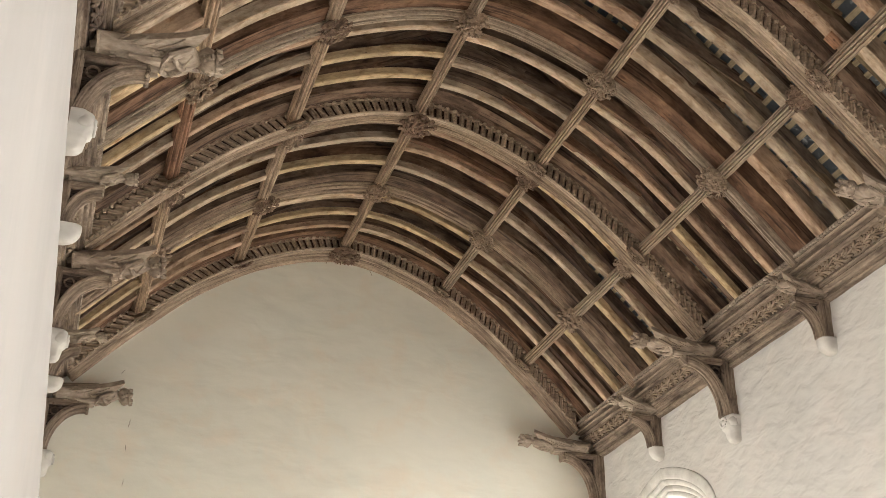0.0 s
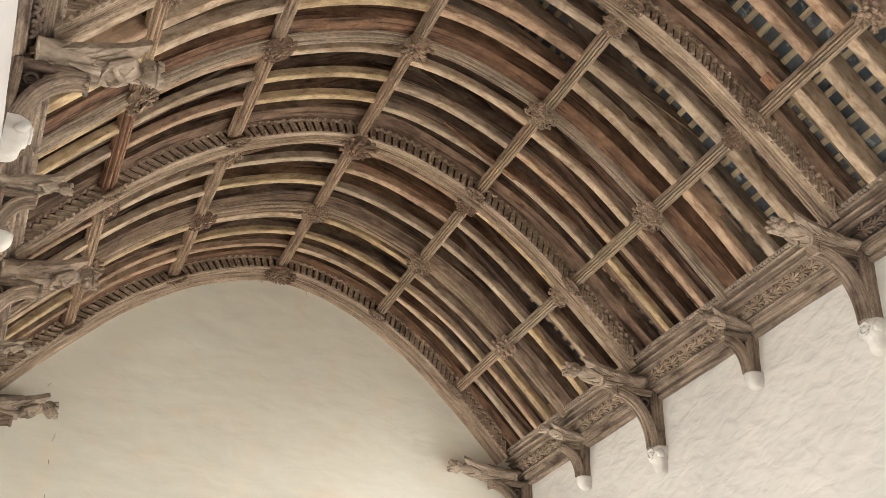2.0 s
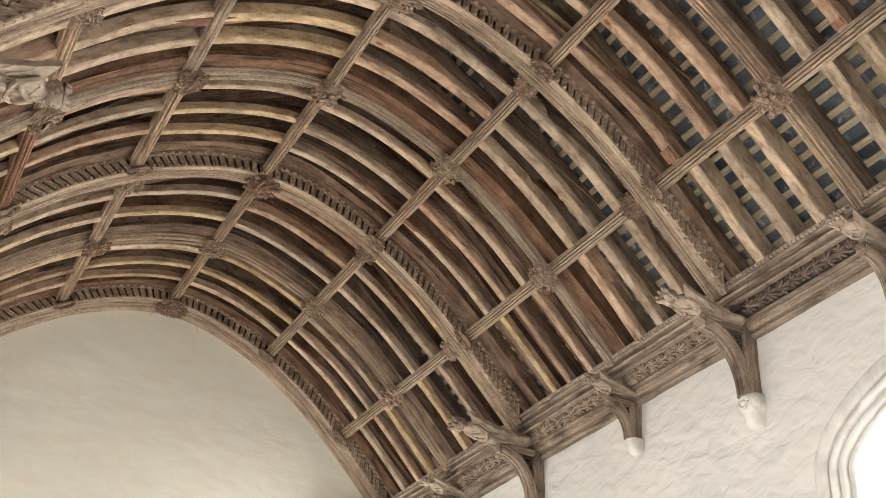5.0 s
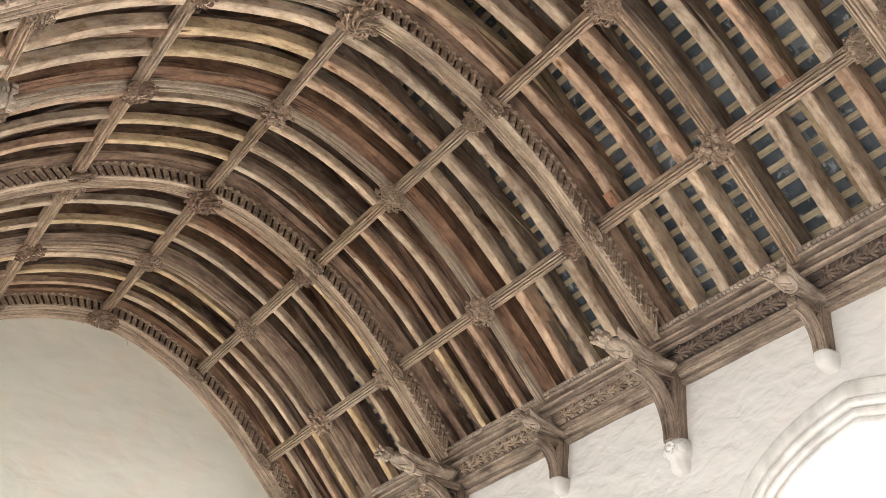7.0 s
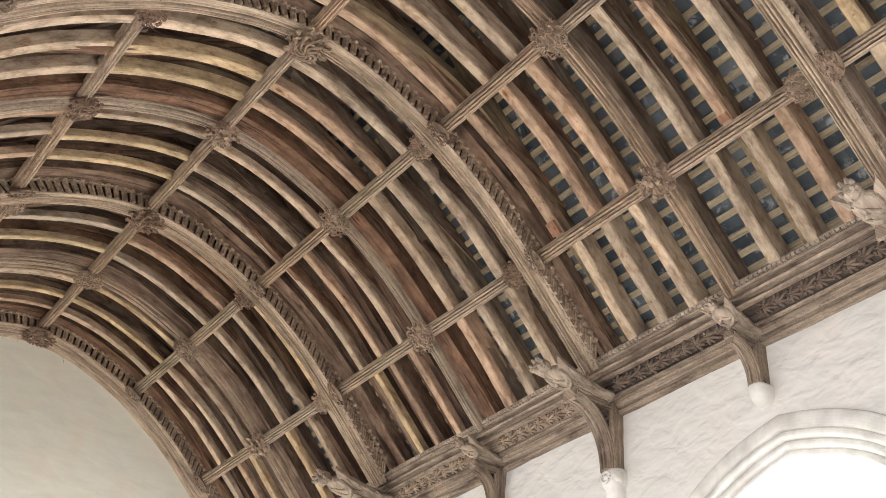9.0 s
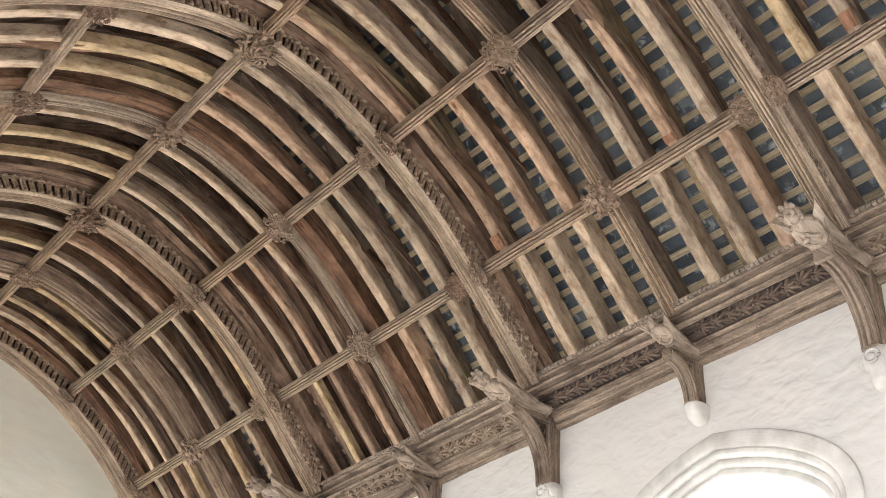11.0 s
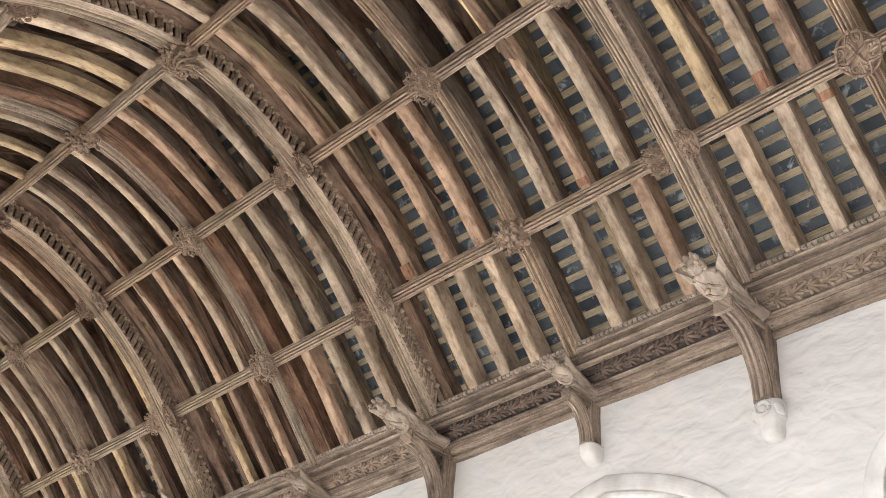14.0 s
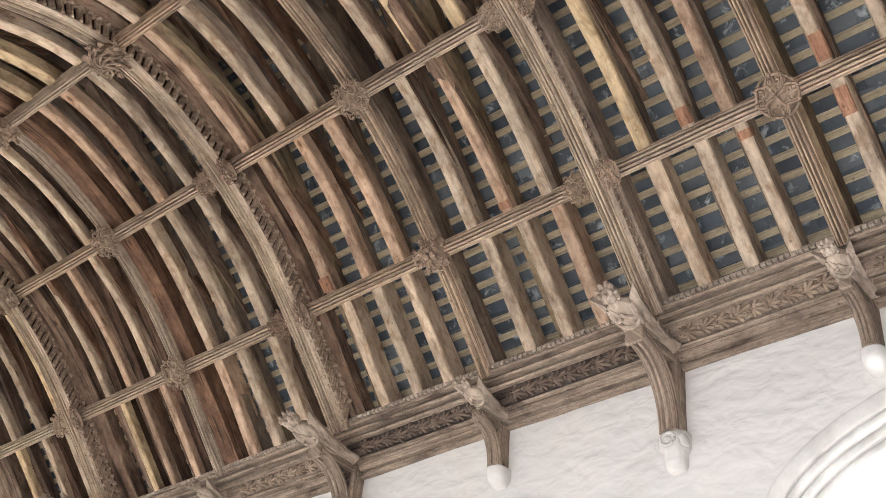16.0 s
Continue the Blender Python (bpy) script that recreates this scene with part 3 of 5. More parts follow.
def arched_rafter(y, seed, deep, lines):
    """One common couple: a sawn arched brace in six lengths, two straight rafters and a collar. lines: how far each length lies from y."""
    rnd = random.Random(seed)
    root = thing("arched_rafter", "rough weathered oak arched rafter with collar between moulded ribs", "rafter", "common rafters of the roof", at=pose(0, y, 0))
    w, d, low = (rnd.uniform(0.086, 0.1) if deep < 0.15 else rnd.uniform(0.066, 0.082)), deep + rnd.uniform(-0.012, 0.015), rnd.uniform(0.045, 0.06)
    c = 0.01
    full = arch_frames(0, 40)
    cuts = [0] + [min(range(len(full)), key=lambda q: abs(full[q][0].x - x)) for x in PURLIN_X] + [len(full) - 1]
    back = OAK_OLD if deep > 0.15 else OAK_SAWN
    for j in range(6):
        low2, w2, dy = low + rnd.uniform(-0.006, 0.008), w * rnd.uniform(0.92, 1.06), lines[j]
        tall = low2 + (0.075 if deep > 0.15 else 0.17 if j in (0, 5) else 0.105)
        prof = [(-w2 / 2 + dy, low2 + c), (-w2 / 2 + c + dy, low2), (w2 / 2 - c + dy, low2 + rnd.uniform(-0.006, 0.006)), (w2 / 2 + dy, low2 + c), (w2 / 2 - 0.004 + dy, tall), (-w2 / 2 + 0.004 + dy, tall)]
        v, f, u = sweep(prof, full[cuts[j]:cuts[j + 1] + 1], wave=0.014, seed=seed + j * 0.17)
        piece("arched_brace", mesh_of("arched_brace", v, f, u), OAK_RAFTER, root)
    # older timber behind, more uneven; its dark colour paints the rafters' shaded sides
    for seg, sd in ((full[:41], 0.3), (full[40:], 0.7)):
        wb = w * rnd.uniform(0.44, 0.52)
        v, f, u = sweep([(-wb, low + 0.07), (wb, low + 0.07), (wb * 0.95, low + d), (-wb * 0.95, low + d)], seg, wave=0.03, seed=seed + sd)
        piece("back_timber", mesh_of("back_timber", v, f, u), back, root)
    for side in (-1, 1):
        ww = rnd.uniform(0.036, 0.05) if deep < 0.15 else rnd.uniform(0.085, 0.12)
        fr = []
        for k in range(9):
            s = 0.05 + (RIDGE_S - 0.1) * k / 8
            fr.append((slope_point(side, s, 0, -0.025), Vector((0, 1, 0)), Vector((side * math.sqrt(0.5), 0, math.sqrt(0.5)))))
        v, f, u = sweep([(-ww, -0.1), (ww, -0.1), (ww, 0), (-ww, 0)], fr, wave=0.02, seed=seed + side)
        # far rafters take the darkest oak: the gaps' shade is put into their colour
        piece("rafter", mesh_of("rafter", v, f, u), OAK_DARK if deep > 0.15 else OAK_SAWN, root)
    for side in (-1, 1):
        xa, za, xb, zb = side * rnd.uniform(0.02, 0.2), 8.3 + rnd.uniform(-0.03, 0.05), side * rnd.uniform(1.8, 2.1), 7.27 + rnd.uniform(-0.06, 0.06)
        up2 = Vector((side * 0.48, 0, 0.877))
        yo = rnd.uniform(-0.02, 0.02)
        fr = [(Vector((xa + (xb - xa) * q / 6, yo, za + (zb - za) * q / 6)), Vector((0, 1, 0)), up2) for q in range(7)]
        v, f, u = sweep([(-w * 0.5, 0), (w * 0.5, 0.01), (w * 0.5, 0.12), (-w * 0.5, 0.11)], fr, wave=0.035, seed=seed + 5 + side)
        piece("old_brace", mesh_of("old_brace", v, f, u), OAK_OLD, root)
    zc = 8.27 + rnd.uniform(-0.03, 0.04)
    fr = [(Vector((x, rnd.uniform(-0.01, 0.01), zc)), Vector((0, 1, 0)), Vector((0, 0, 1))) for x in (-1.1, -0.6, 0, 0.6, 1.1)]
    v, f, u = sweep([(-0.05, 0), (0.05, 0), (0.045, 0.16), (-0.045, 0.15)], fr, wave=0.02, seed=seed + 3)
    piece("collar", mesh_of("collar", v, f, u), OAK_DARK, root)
    return root


def crest(sign, y_face, scale=1.0, upto=9.0):
    """A row of carved bars with beaded heads on the side of a main rib: upright at the crown, slanting like leaves lower down."""
    parts = []
    f = arch_frames(0, 60)
    bead = blob((0, 0, 0), (0.024, 0.026, 0.02), None, 7, 5, 0.2)
    half = sum((f[i][0] - f[i - 1][0]).length for i in range(1, len(f))) / 2
    acc, nxt = 0.0, 0.06
    for i in range(1, len(f)):
        step = (f[i][0] - f[i - 1][0]).length
        while acc + step > nxt:
            t = (nxt - acc) / step
            p = f[i - 1][0].lerp(f[i][0], t)
            nr = f[i - 1][2].lerp(f[i][2], t).normalized()
            tg = Vector((nr.z, 0, -nr.x))
            low = (nxt - half) / half
            if abs(p.x) < upto:
                m = Matrix((tg, Vector((0, 1, 0)), nr)).transposed().to_4x4()
                m.translation = Vector((p.x, y_face, p.z))
                m = m @ Matrix.Scale(scale, 4)
                lean = math.copysign(8 + 40 * min(1.0, abs(low) * 1.15) ** 1.4, low) * (-1 if low > 0 else 1)
                slant = Matrix.Rotation(radians(lean), 4, "Y")
                long = 1.0 + 0.45 * abs(low)
                # a tapering leaf with a raised spine and a curled lip
                parts.append(block(0.0, 0, 0.066, 0.05, 0.03, 0.118 * long, m @ slant, 0.011))
                parts.append(block(0.008, sign * 0.017, 0.066, 0.014, 0.018, 0.1 * long, m @ slant, 0.005))
                for dx, dz, sx in ((0.0, 0.122 * long, 1.05), (-0.004, 0.012, 0.85)):
                    mm = m @ slant @ Matrix.Translation((dx, sign * 0.016, dz)) @ Matrix.Diagonal((sx, sx, sx, 1))
                    parts.append(([mm @ q for q in bead[0]], bead[1], bead[2]))
            nxt += 0.071 * max(0.8, scale)
        acc += step
    return joined(parts)


def main_rib(y, k):
    root = thing("main_rib", "moulded oak main rib of the vault with carved cresting", "rib", "ribs of the roof", at=pose(0, y, 0))
    v, f, u = sweep(moulded(0.125, 0.2, 5, -0.045, 0.034), arch_frames(0, 34), wave=0.004, seed=k)
    piece("moulded_arch", mesh_of("moulded_arch", v, f, u), OAK_RIB, root)
    edge = {0: 0.25, 2: 0.3, 4: 0.22}.get(k, 0.125)
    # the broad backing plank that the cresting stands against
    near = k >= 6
    top = [(-edge, 0.06), (-0.07, 0.035), (0.06, 0.035)] if near else [(-edge, 0.13), (-0.12, 0.125), (0.08, 0.125)]
    v, f, u = sweep(top + [(0.08, 0.25), (-edge, 0.25)], arch_frames(0, 34), wave=0.006 if near else 0.012, seed=k + 40)
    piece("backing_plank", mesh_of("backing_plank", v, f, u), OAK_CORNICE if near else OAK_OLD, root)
    reach = 0.112 if k < 6 else 0.095
    for lip in (-0.012,) if near else (-0.012, 0.116):
        v, f, u = sweep([(-reach, lip), (-0.05, lip), (-0.05, lip + 0.012), (-reach, lip + 0.014)], arch_frames(0, 34))
        piece("fillet", mesh_of("fillet", v, f, u), OAK_RIB, root)
    v, f, u = crest(-1, -0.092) if k < 6 else crest(-1, -0.088, 0.5, 2.5)
    tagged(piece("cresting", mesh_of("cresting", v, f, u), OAK_CREST, root, "row of carved slanting leaves and beads"), kind="stuff")
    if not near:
        # thin dark strip added as painted shadow between the pierced bars and the rib
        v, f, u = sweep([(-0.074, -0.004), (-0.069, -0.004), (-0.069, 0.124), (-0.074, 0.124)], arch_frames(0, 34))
        piece("recess", mesh_of("recess", v, f, u), OAK_DARK, root, "dark strip painted as the shade behind the pierced cresting")
    for side in (-1, 1):
        fr = [(slope_point(side, 0.05 + (RIDGE_S - 0.1) * q / 8, 0, -0.025), Vector((0, 1, 0)), Vector((side * math.sqrt(0.5), 0, math.sqrt(0.5)))) for q in range(9)]
        v, f, u = sweep([(-0.06, -0.13), (0.06, -0.13), (0.06, 0), (-0.06, 0)], fr, wave=0.02, seed=k + 60 + side)
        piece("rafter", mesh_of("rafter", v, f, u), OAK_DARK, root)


def lesser_rib(y, k):
    root = thing("intermediate_rib", "slender moulded oak rib between the main ribs", "rib", "ribs of the roof", at=pose(0, y, 0))
    edge = 0.2 if k < 5 else 0.08
    v, f, u = sweep(moulded(0.09, 0.2, 4, -0.005, 0.034), arch_frames(0, 34), wave=0.004, seed=k)
    piece("moulded_arch", mesh_of("moulded_arch", v, f, u), OAK_RIB, root)
    v, f, u = sweep([(-edge, 0.085), (-0.05, 0.07), (0.044, 0.09), (0.05, 0.24), (-edge, 0.25)], arch_frames(0, 34), wave=0.014, seed=k + 20)
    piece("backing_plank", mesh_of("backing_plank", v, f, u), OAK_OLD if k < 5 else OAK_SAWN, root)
    for side in (-1, 1):
        fr = [(slope_point(side, 0.05 + (RIDGE_S - 0.1) * q / 8, 0, -0.025), Vector((0, 1, 0)), Vector((side * math.sqrt(0.5), 0, math.sqrt(0.5)))) for q in range(9)]
        v, f, u = sweep([(-0.055, -0.13), (0.055, -0.13), (0.055, 0), (-0.055, 0)], fr, wave=0.02, seed=k + 80 + side)
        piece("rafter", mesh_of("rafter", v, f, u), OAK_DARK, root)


for k, y in enumerate(RIBS):
    (main_rib if k % 2 == 0 else lesser_rib)(y, k)

# where the three rafters of each bay lie, as shares of the bay: on the left, over the ridge, and in the three lengths on the right
SPACING = [
    [(0.34, 0.57, 0.82), (0.345, 0.575, 0.83), (0.346, 0.577, 0.847), (0.361, 0.583, 0.798), (0.33, 0.585, 0.779)],
    [(0.34, 0.64, 0.88), (0.332, 0.641, 0.88), (0.307, 0.572, 0.85), (0.325, 0.618, 0.89), (0.312, 0.608, 0.89)],
    [(0.435, 0.68, 0.88), (0.382, 0.607, 0.85), (0.325, 0.551, 0.819), (0.349, 0.549, 0.776), (0.431, 0.605, 0.809)],
    [(0.31, 0.54, 0.78), (0.3, 0.52, 0.76), (0.288, 0.505, 0.747), (0.292, 0.501, 0.76), (0.292, 0.498, 0.752)],
    [(0.28, 0.52, 0.76), (0.25, 0.51, 0.75), (0.229, 0.499, 0.74), (0.272, 0.539, 0.772), (0.34, 0.559, 0.766)],
    [(0.28, 0.5, 0.74), (0.26, 0.47, 0.73), (0.259, 0.446, 0.723), (0.257, 0.482, 0.734), (0.297, 0.528, 0.74)],
    [(0.3, 0.54, 0.76), (0.3, 0.54, 0.76), (0.29, 0.54, 0.75), (0.292, 0.541, 0.75), (0.3, 0.557, 0.773)],
    [(0.24, 0.49, 0.74), (0.24, 0.49, 0.74), (0.23, 0.48, 0.74), (0.221, 0.475, 0.735), (0.226, 0.48, 0.74)],
    [(0.25, 0.5, 0.75)] * 5,
]
seed = 100
for k in range(len(RIBS)):
    ya = RIBS[k]
    bay = (RIBS[k + 1] if k + 1 < len(RIBS) else ya - 1.38) - ya
    for q in range(3):
        seed += 1
        left, ridge, a, b, c = [bay * row[q] for row in SPACING[k]]
        mid = (a + b + c) / 3
        arched_rafter(ya + mid, seed, 0.185 if k < 3 else 0.145 if k == 3 else 0.125, [left - mid, left - mid, ridge - mid, a - mid, b - mid, c - mid])

# short scarfed repairs in newer reddish oak
for bay, q, x0, x1 in ((6, 1, 1.9, 2.0), (6, 2, 2.1, 2.17), (7, 0, 2.1, 2.24), (7, 0, 1.86, 2.0), (5, 1, 1.93, 2.0), (4, 0, 1.9, 2.0)):
    fr = [f for f in arch_frames(0, 60) if x0 <= f[0].x <= x1]
    v, f, u = sweep([(-0.043, 0.053), (-0.036, 0.046), (0.036, 0.046), (0.043, 0.053), (0.041, 0.12), (-0.041, 0.12)], fr)
    ob = piece("oak_repair", mesh_of("oak_repair", v, f, u), OAK_REPAIR)
    ob.location.y = RIBS[bay] + (RIBS[bay + 1] - RIBS[bay]) * SPACING[bay][3 if x0 < 2.05 else 4][q]
    tagged(ob, "short reddish new oak repair scarfed to a rafter", "repair", "new oak repairs")

# moulded board where the vault meets the end wall
v, f, u = sweep([(-0.03, -0.05), (-0.024, -0.064), (-0.012, -0.066), (-0.006, -0.058), (0.002, -0.07), (0.012, -0.085), (0.03, -0.088), (0.07, -0.088), (0.07, 0.05), (-0.03, 0.05)], arch_frames(END - 0.03, 34), wave=0.006, seed=9)
tagged(piece("wall_arch", mesh_of("wall_arch", v, f, u), OAK_RIB), "moulded oak board edging the vault against the end wall", "trim", kind="structure")

# ---------------------------------------------------------------- purlins
for x in PURLIN_X:
    p, nr, tg = arch_at(x)
    for k in range(len(RIBS)):
        ya = RIBS[k] - (0.05 if k % 2 == 0 else 0.04)
        yb = (RIBS[k + 1] + (0.05 if k % 2 else 0.04)) if k + 1 < len(RIBS) else RIBS[k] - 1.4
        fr = [(Vector((p.x, ya + (yb - ya) * q / 6, p.z)), tg, nr) for q in range(7)]
        v, f, u = sweep(moulded(0.10, 0.11, 4, 0.0, 0.032), fr, wave=0.004, seed=k + x)
        red = x == -2.05 and k == 2
        tagged(piece("purlin", mesh_of("purlin", v, f, u), OAK_RED if red else OAK_RIB), "reddish moulded oak purlin running between two ribs" if red else "moulded oak purlin running between two ribs", "purlin", "purlins of the roof")

# ---------------------------------------------------------------- bosses


def boss_mesh(kind, r, seed):
    """A carved roof boss facing -z, with its back at z = 0.04."""
    rnd = random.Random(seed)
    parts = []
    bm = bmesh.new()
    rings, segs = 9, 40
    lob = {"rose": 5, "swirl": 7}[kind]
    rows = []
    for i in range(rings + 1):
        t = i / rings
        row = []
        for j in range(segs):
            a = 2 * math.pi * j / segs
            tw = a * lob / 2 + (2.6 * t if kind == "swirl" else 0)
            wob = abs(math.sin(tw))
            rr = r * t * (0.76 if kind == "swirl" else 0.84 + 0.2 * wob * t) * (1 + 0.06 * noise.noise(Vector((math.cos(a) * 2, math.sin(a) * 2, seed))))
            z = (-0.02 if kind == "swirl" else -0.034) * r / 0.11 * (1 - t ** 2.2) - 0.012 * wob * math.sin(math.pi * min(1, t * 1.15)) + 0.009 * math.sin(t * 15 + 3 * noise.noise(Vector((a, t * 3, seed)))) + 0.03 * t ** 4
            row.append(bm.verts.new((rr * math.cos(a), rr * math.sin(a), z)))
        rows.append(row)
    back = [bm.verts.new((v.co.x * 0.8, v.co.y * 0.8, 0.06)) for v in rows[-1]]
    rows.append(back)
    for i in range(len(rows) - 1):
        for j in range(segs):
            j2 = (j + 1) % segs
            bm.faces.new((rows[i][j], rows[i][j2], rows[i + 1][j2], rows[i + 1][j]))
    parts.append(of_bm(bm))
    if kind == "swirl":
        for k in range(lob + 2):
            a0 = 2 * math.pi * k / (lob + 2)
            pts = []
            for q in range(12):
                t = q / 11
                a, rr = a0 + 1.7 * t, r * (0.1 + 0.86 * t)
                pts.append((rr * math.cos(a), rr * math.sin(a), -0.054 * r / 0.11 * (1 - t ** 2.5) - 0.014 + 0.012 * t))
            parts.append(tube(pts, 0.007 * r / 0.11, 5, lambda t: 0.9 + 0.5 * t))
            # curled leaves along each stem
            for q, s in ((6, 1), (8, -1), (9, 1), (10, -1)):
                c0, c1 = Vector(pts[q]), Vector(pts[q + 1])
                turn = Matrix.Rotation(math.atan2(c1.y - c0.y, c1.x - c0.x) + s * 0.8, 4, "Z") @ Matrix.Rotation(s * 0.5, 4, "X")
                parts.append(blob(c0 + turn @ Vector((0.016, 0, -0.004)), (0.024, 0.0095, 0.012), turn, 7, 5, 0.35))
            e = Vector(pts[-2]) * 0.98
            for dx in (-0.35, 0, 0.35):
                turn = Matrix.Rotation(math.atan2(e.y, e.x) + dx * 1.6 + 0.5, 4, "Z")
                parts.append(blob(e + turn @ Vector((0.013 * r / 0.11, 0, 0)), (0.021 * r / 0.11, 0.0105 * r / 0.11, 0.011), turn, 6, 4, 0.25))
    else:
        for ring, (rr, sz, cnt) in enumerate(((0.38, 0.25, 5), (0.74, 0.27, lob), (0.98, 0.17, lob + 3))):
            for k in range(cnt):
                a = 2 * math.pi * (k + 0.5 * ring) / cnt + rnd.uniform(-0.15, 0.15)
                z = -0.052 * r / 0.11 * (1 - rr ** 2.4) - 0.008
                turn = Matrix.Rotation(a + rnd.uniform(-0.5, 0.5), 4, "Z") @ Matrix.Rotation(0.5, 4, "Y") @ Matrix.Rotation(rnd.uniform(-0.6, 0.6), 4, "X")
                c0 = Vector((r * rr * math.cos(a), r * rr * math.sin(a), z))
                parts.append(blob(c0, (r * sz * 1.1, r * sz * 0.62, r * 0.12), turn, 7, 5, 0.4))
                for s in (-1, 1):
                    side = turn @ Vector((r * sz * 0.5, s * r * sz * 0.55, 0))
                    parts.append(blob(c0 + side, (r * sz * 0.5, r * sz * 0.26, r * 0.085), turn @ Matrix.Rotation(s * 0.7, 4, "Z"), 6, 4, 0.3))
        parts.append(blob((0, 0, -0.058 * r / 0.11), (r * 0.2, r * 0.2, r * 0.16), None, 8, 6, 0.2))
    v, f, u = joined(parts)
    return mesh_of("roof_boss", v, f, u, smooth=True, crisp=0.7)


def curl(c, size, facing, hand, lift, thick):
    """A carved scroll: a strand that winds inwards, starting from facing."""
    pts = []
    for q in range(10):
        t = q / 9
        a = facing + hand * 4.6 * t
        rr = size * (1 - 0.78 * t)
        pts.append((c[0] + rr * math.cos(a), c[1] + rr * math.sin(a), c[2] - lift * math.sin(math.pi * (0.2 + 0.8 * t))))
    return tube(pts, thick, 5, lambda t: 1.15 - 0.35 * t)


def foliage_boss(r, seed, arms):
    """A deeply undercut boss facing -z: scrolling leaves over a hollowed dome, or radiating branched stems inside a rim."""
    rnd = random.Random(seed)
    parts = [blob((0, 0, 0.034), (r * 0.9, r * 0.9, r * 0.2), None, 16, 8)]
    def dome(q):
        return 0.028 - r * 0.5 * math.sqrt(max(0.0, 1 - (q * 0.9) ** 2))
    if arms:
        rim = [(r * 0.96 * math.cos(a), r * 0.96 * math.sin(a), 0.005 + 0.008 * math.sin(5 * a)) for a in [math.pi * q / 12 for q in range(25)]]
        parts.append(tube(rim, r * 0.075, 6))
        for k in range(arms):
            a = 2 * math.pi * k / arms + rnd.uniform(-0.1, 0.1)
            stem = [(r * t * math.cos(a + 0.25 * math.sin(4 * t)), r * t * math.sin(a + 0.25 * math.sin(4 * t)), dome(t)) for t in (0.08, 0.25, 0.42, 0.58)]
            parts.append(tube(stem, r * 0.085, 6))
            for hand in (-1, 1):
                t0 = 0.58
                branch = [(r * (t0 + 0.4 * t) * math.cos(a + hand * 0.42 * t), r * (t0 + 0.4 * t) * math.sin(a + hand * 0.42 * t), dome(t0 + 0.38 * t)) for t in (0, 0.35, 0.7, 1)]
                parts.append(tube(branch, r * 0.07, 6))
                b = a + hand * 0.5
                parts.append(curl((r * 0.7 * math.cos(b), r * 0.7 * math.sin(b), dome(0.75)), r * 0.15, a + math.pi, hand, r * 0.06, r * 0.05))
                parts.append(blob((r * 0.98 * math.cos(b), r * 0.98 * math.sin(b), -0.004), (r * 0.13, r * 0.09, r * 0.1), Matrix.Rotation(b, 4, "Z"), 7, 5, 0.35))
        parts.append(blob((0, 0, dome(0) + 0.004), (r * 0.15, r * 0.15, r * 0.1), None, 8, 6, 0.3))
    else:
        for rr, count, size in ((0.36, 4, 0.27), (0.7, 8, 0.22), (0.95, 11, 0.15)):
            for k in range(count):
                a = 2 * math.pi * (k + rnd.uniform(-0.2, 0.2)) / count
                hand = 1 if k % 2 else -1
                c = (r * rr * math.cos(a), r * rr * math.sin(a), dome(rr))
                parts.append(curl(c, r * size, a + rnd.uniform(2.2, 4.0), hand, r * 0.1, r * 0.055))
                # a ribbed leaf beside each scroll
                turn = Matrix.Rotation(a + hand * rnd.uniform(0.5, 1.1), 4, "Z") @ Matrix.Rotation(rnd.uniform(0.1, 0.6), 4, "Y")
                for d in (-0.55, 0.0, 0.55):
                    t2 = turn @ Matrix.Rotation(d, 4, "Z")
                    off = t2 @ Vector((r * size * 0.85, 0, 0))
                    parts.append(blob(Vector(c) + off + Vector((0, 0, 0.004)), (r * size * 0.62, r * size * 0.2, r * 0.06), t2, 7, 5, 0.2))
        parts.append(blob((0, 0, dome(0)), (r * 0.14, r * 0.14, r * 0.1), None, 8, 6, 0.3))
    v, f, u = joined(parts)
    return mesh_of("roof_boss", v, f, u, smooth=True, crisp=0.7)


BOSSES = {}
for r in (0.1, 0.13, 0.158):
    for variant in (0, 1, 2):
        BOSSES["foliage", r, variant] = foliage_boss(r * 1.04, 11 + variant * 5, 0)
    BOSSES["branch", r, 0] = foliage_boss(r, 31, 4)
BOSSES["rose", 0.1, 0] = boss_mesh("rose", 0.1, 5)
BOSSES["rose", 0.13, 0] = boss_mesh("rose", 0.13, 6)
BOSSES["swirl", 0.158, 0] = boss_mesh("swirl", 0.158, 12)
LABELS = {"foliage": "round oak boss deeply carved with scrolling leaves", "rose": "round oak boss carved as a five-lobed flower", "branch": "pierced oak boss carved with branching stems", "swirl": "round oak boss carved with swirling foliage"}


def boss(kind, r, x, y, drop=0.0, spin=0.0, lean=0.0, variant=0):
    p, nr, tg = arch_at(x)
    m = Matrix((tg, Vector((0, 1, 0)), nr)).transposed().to_4x4()
    m.translation = Vector((p.x, y, p.z)) - nr * drop
    ob = piece("roof_boss", BOSSES[kind, r, variant], OAK_BOSS)
    ob.matrix_world = m @ Matrix.Rotation(lean, 4, "X") @ Matrix.Rotation(spin, 4, "Z")
    tagged(ob, LABELS[kind] + " where timbers cross", "roof boss", "carved bosses of the roof")


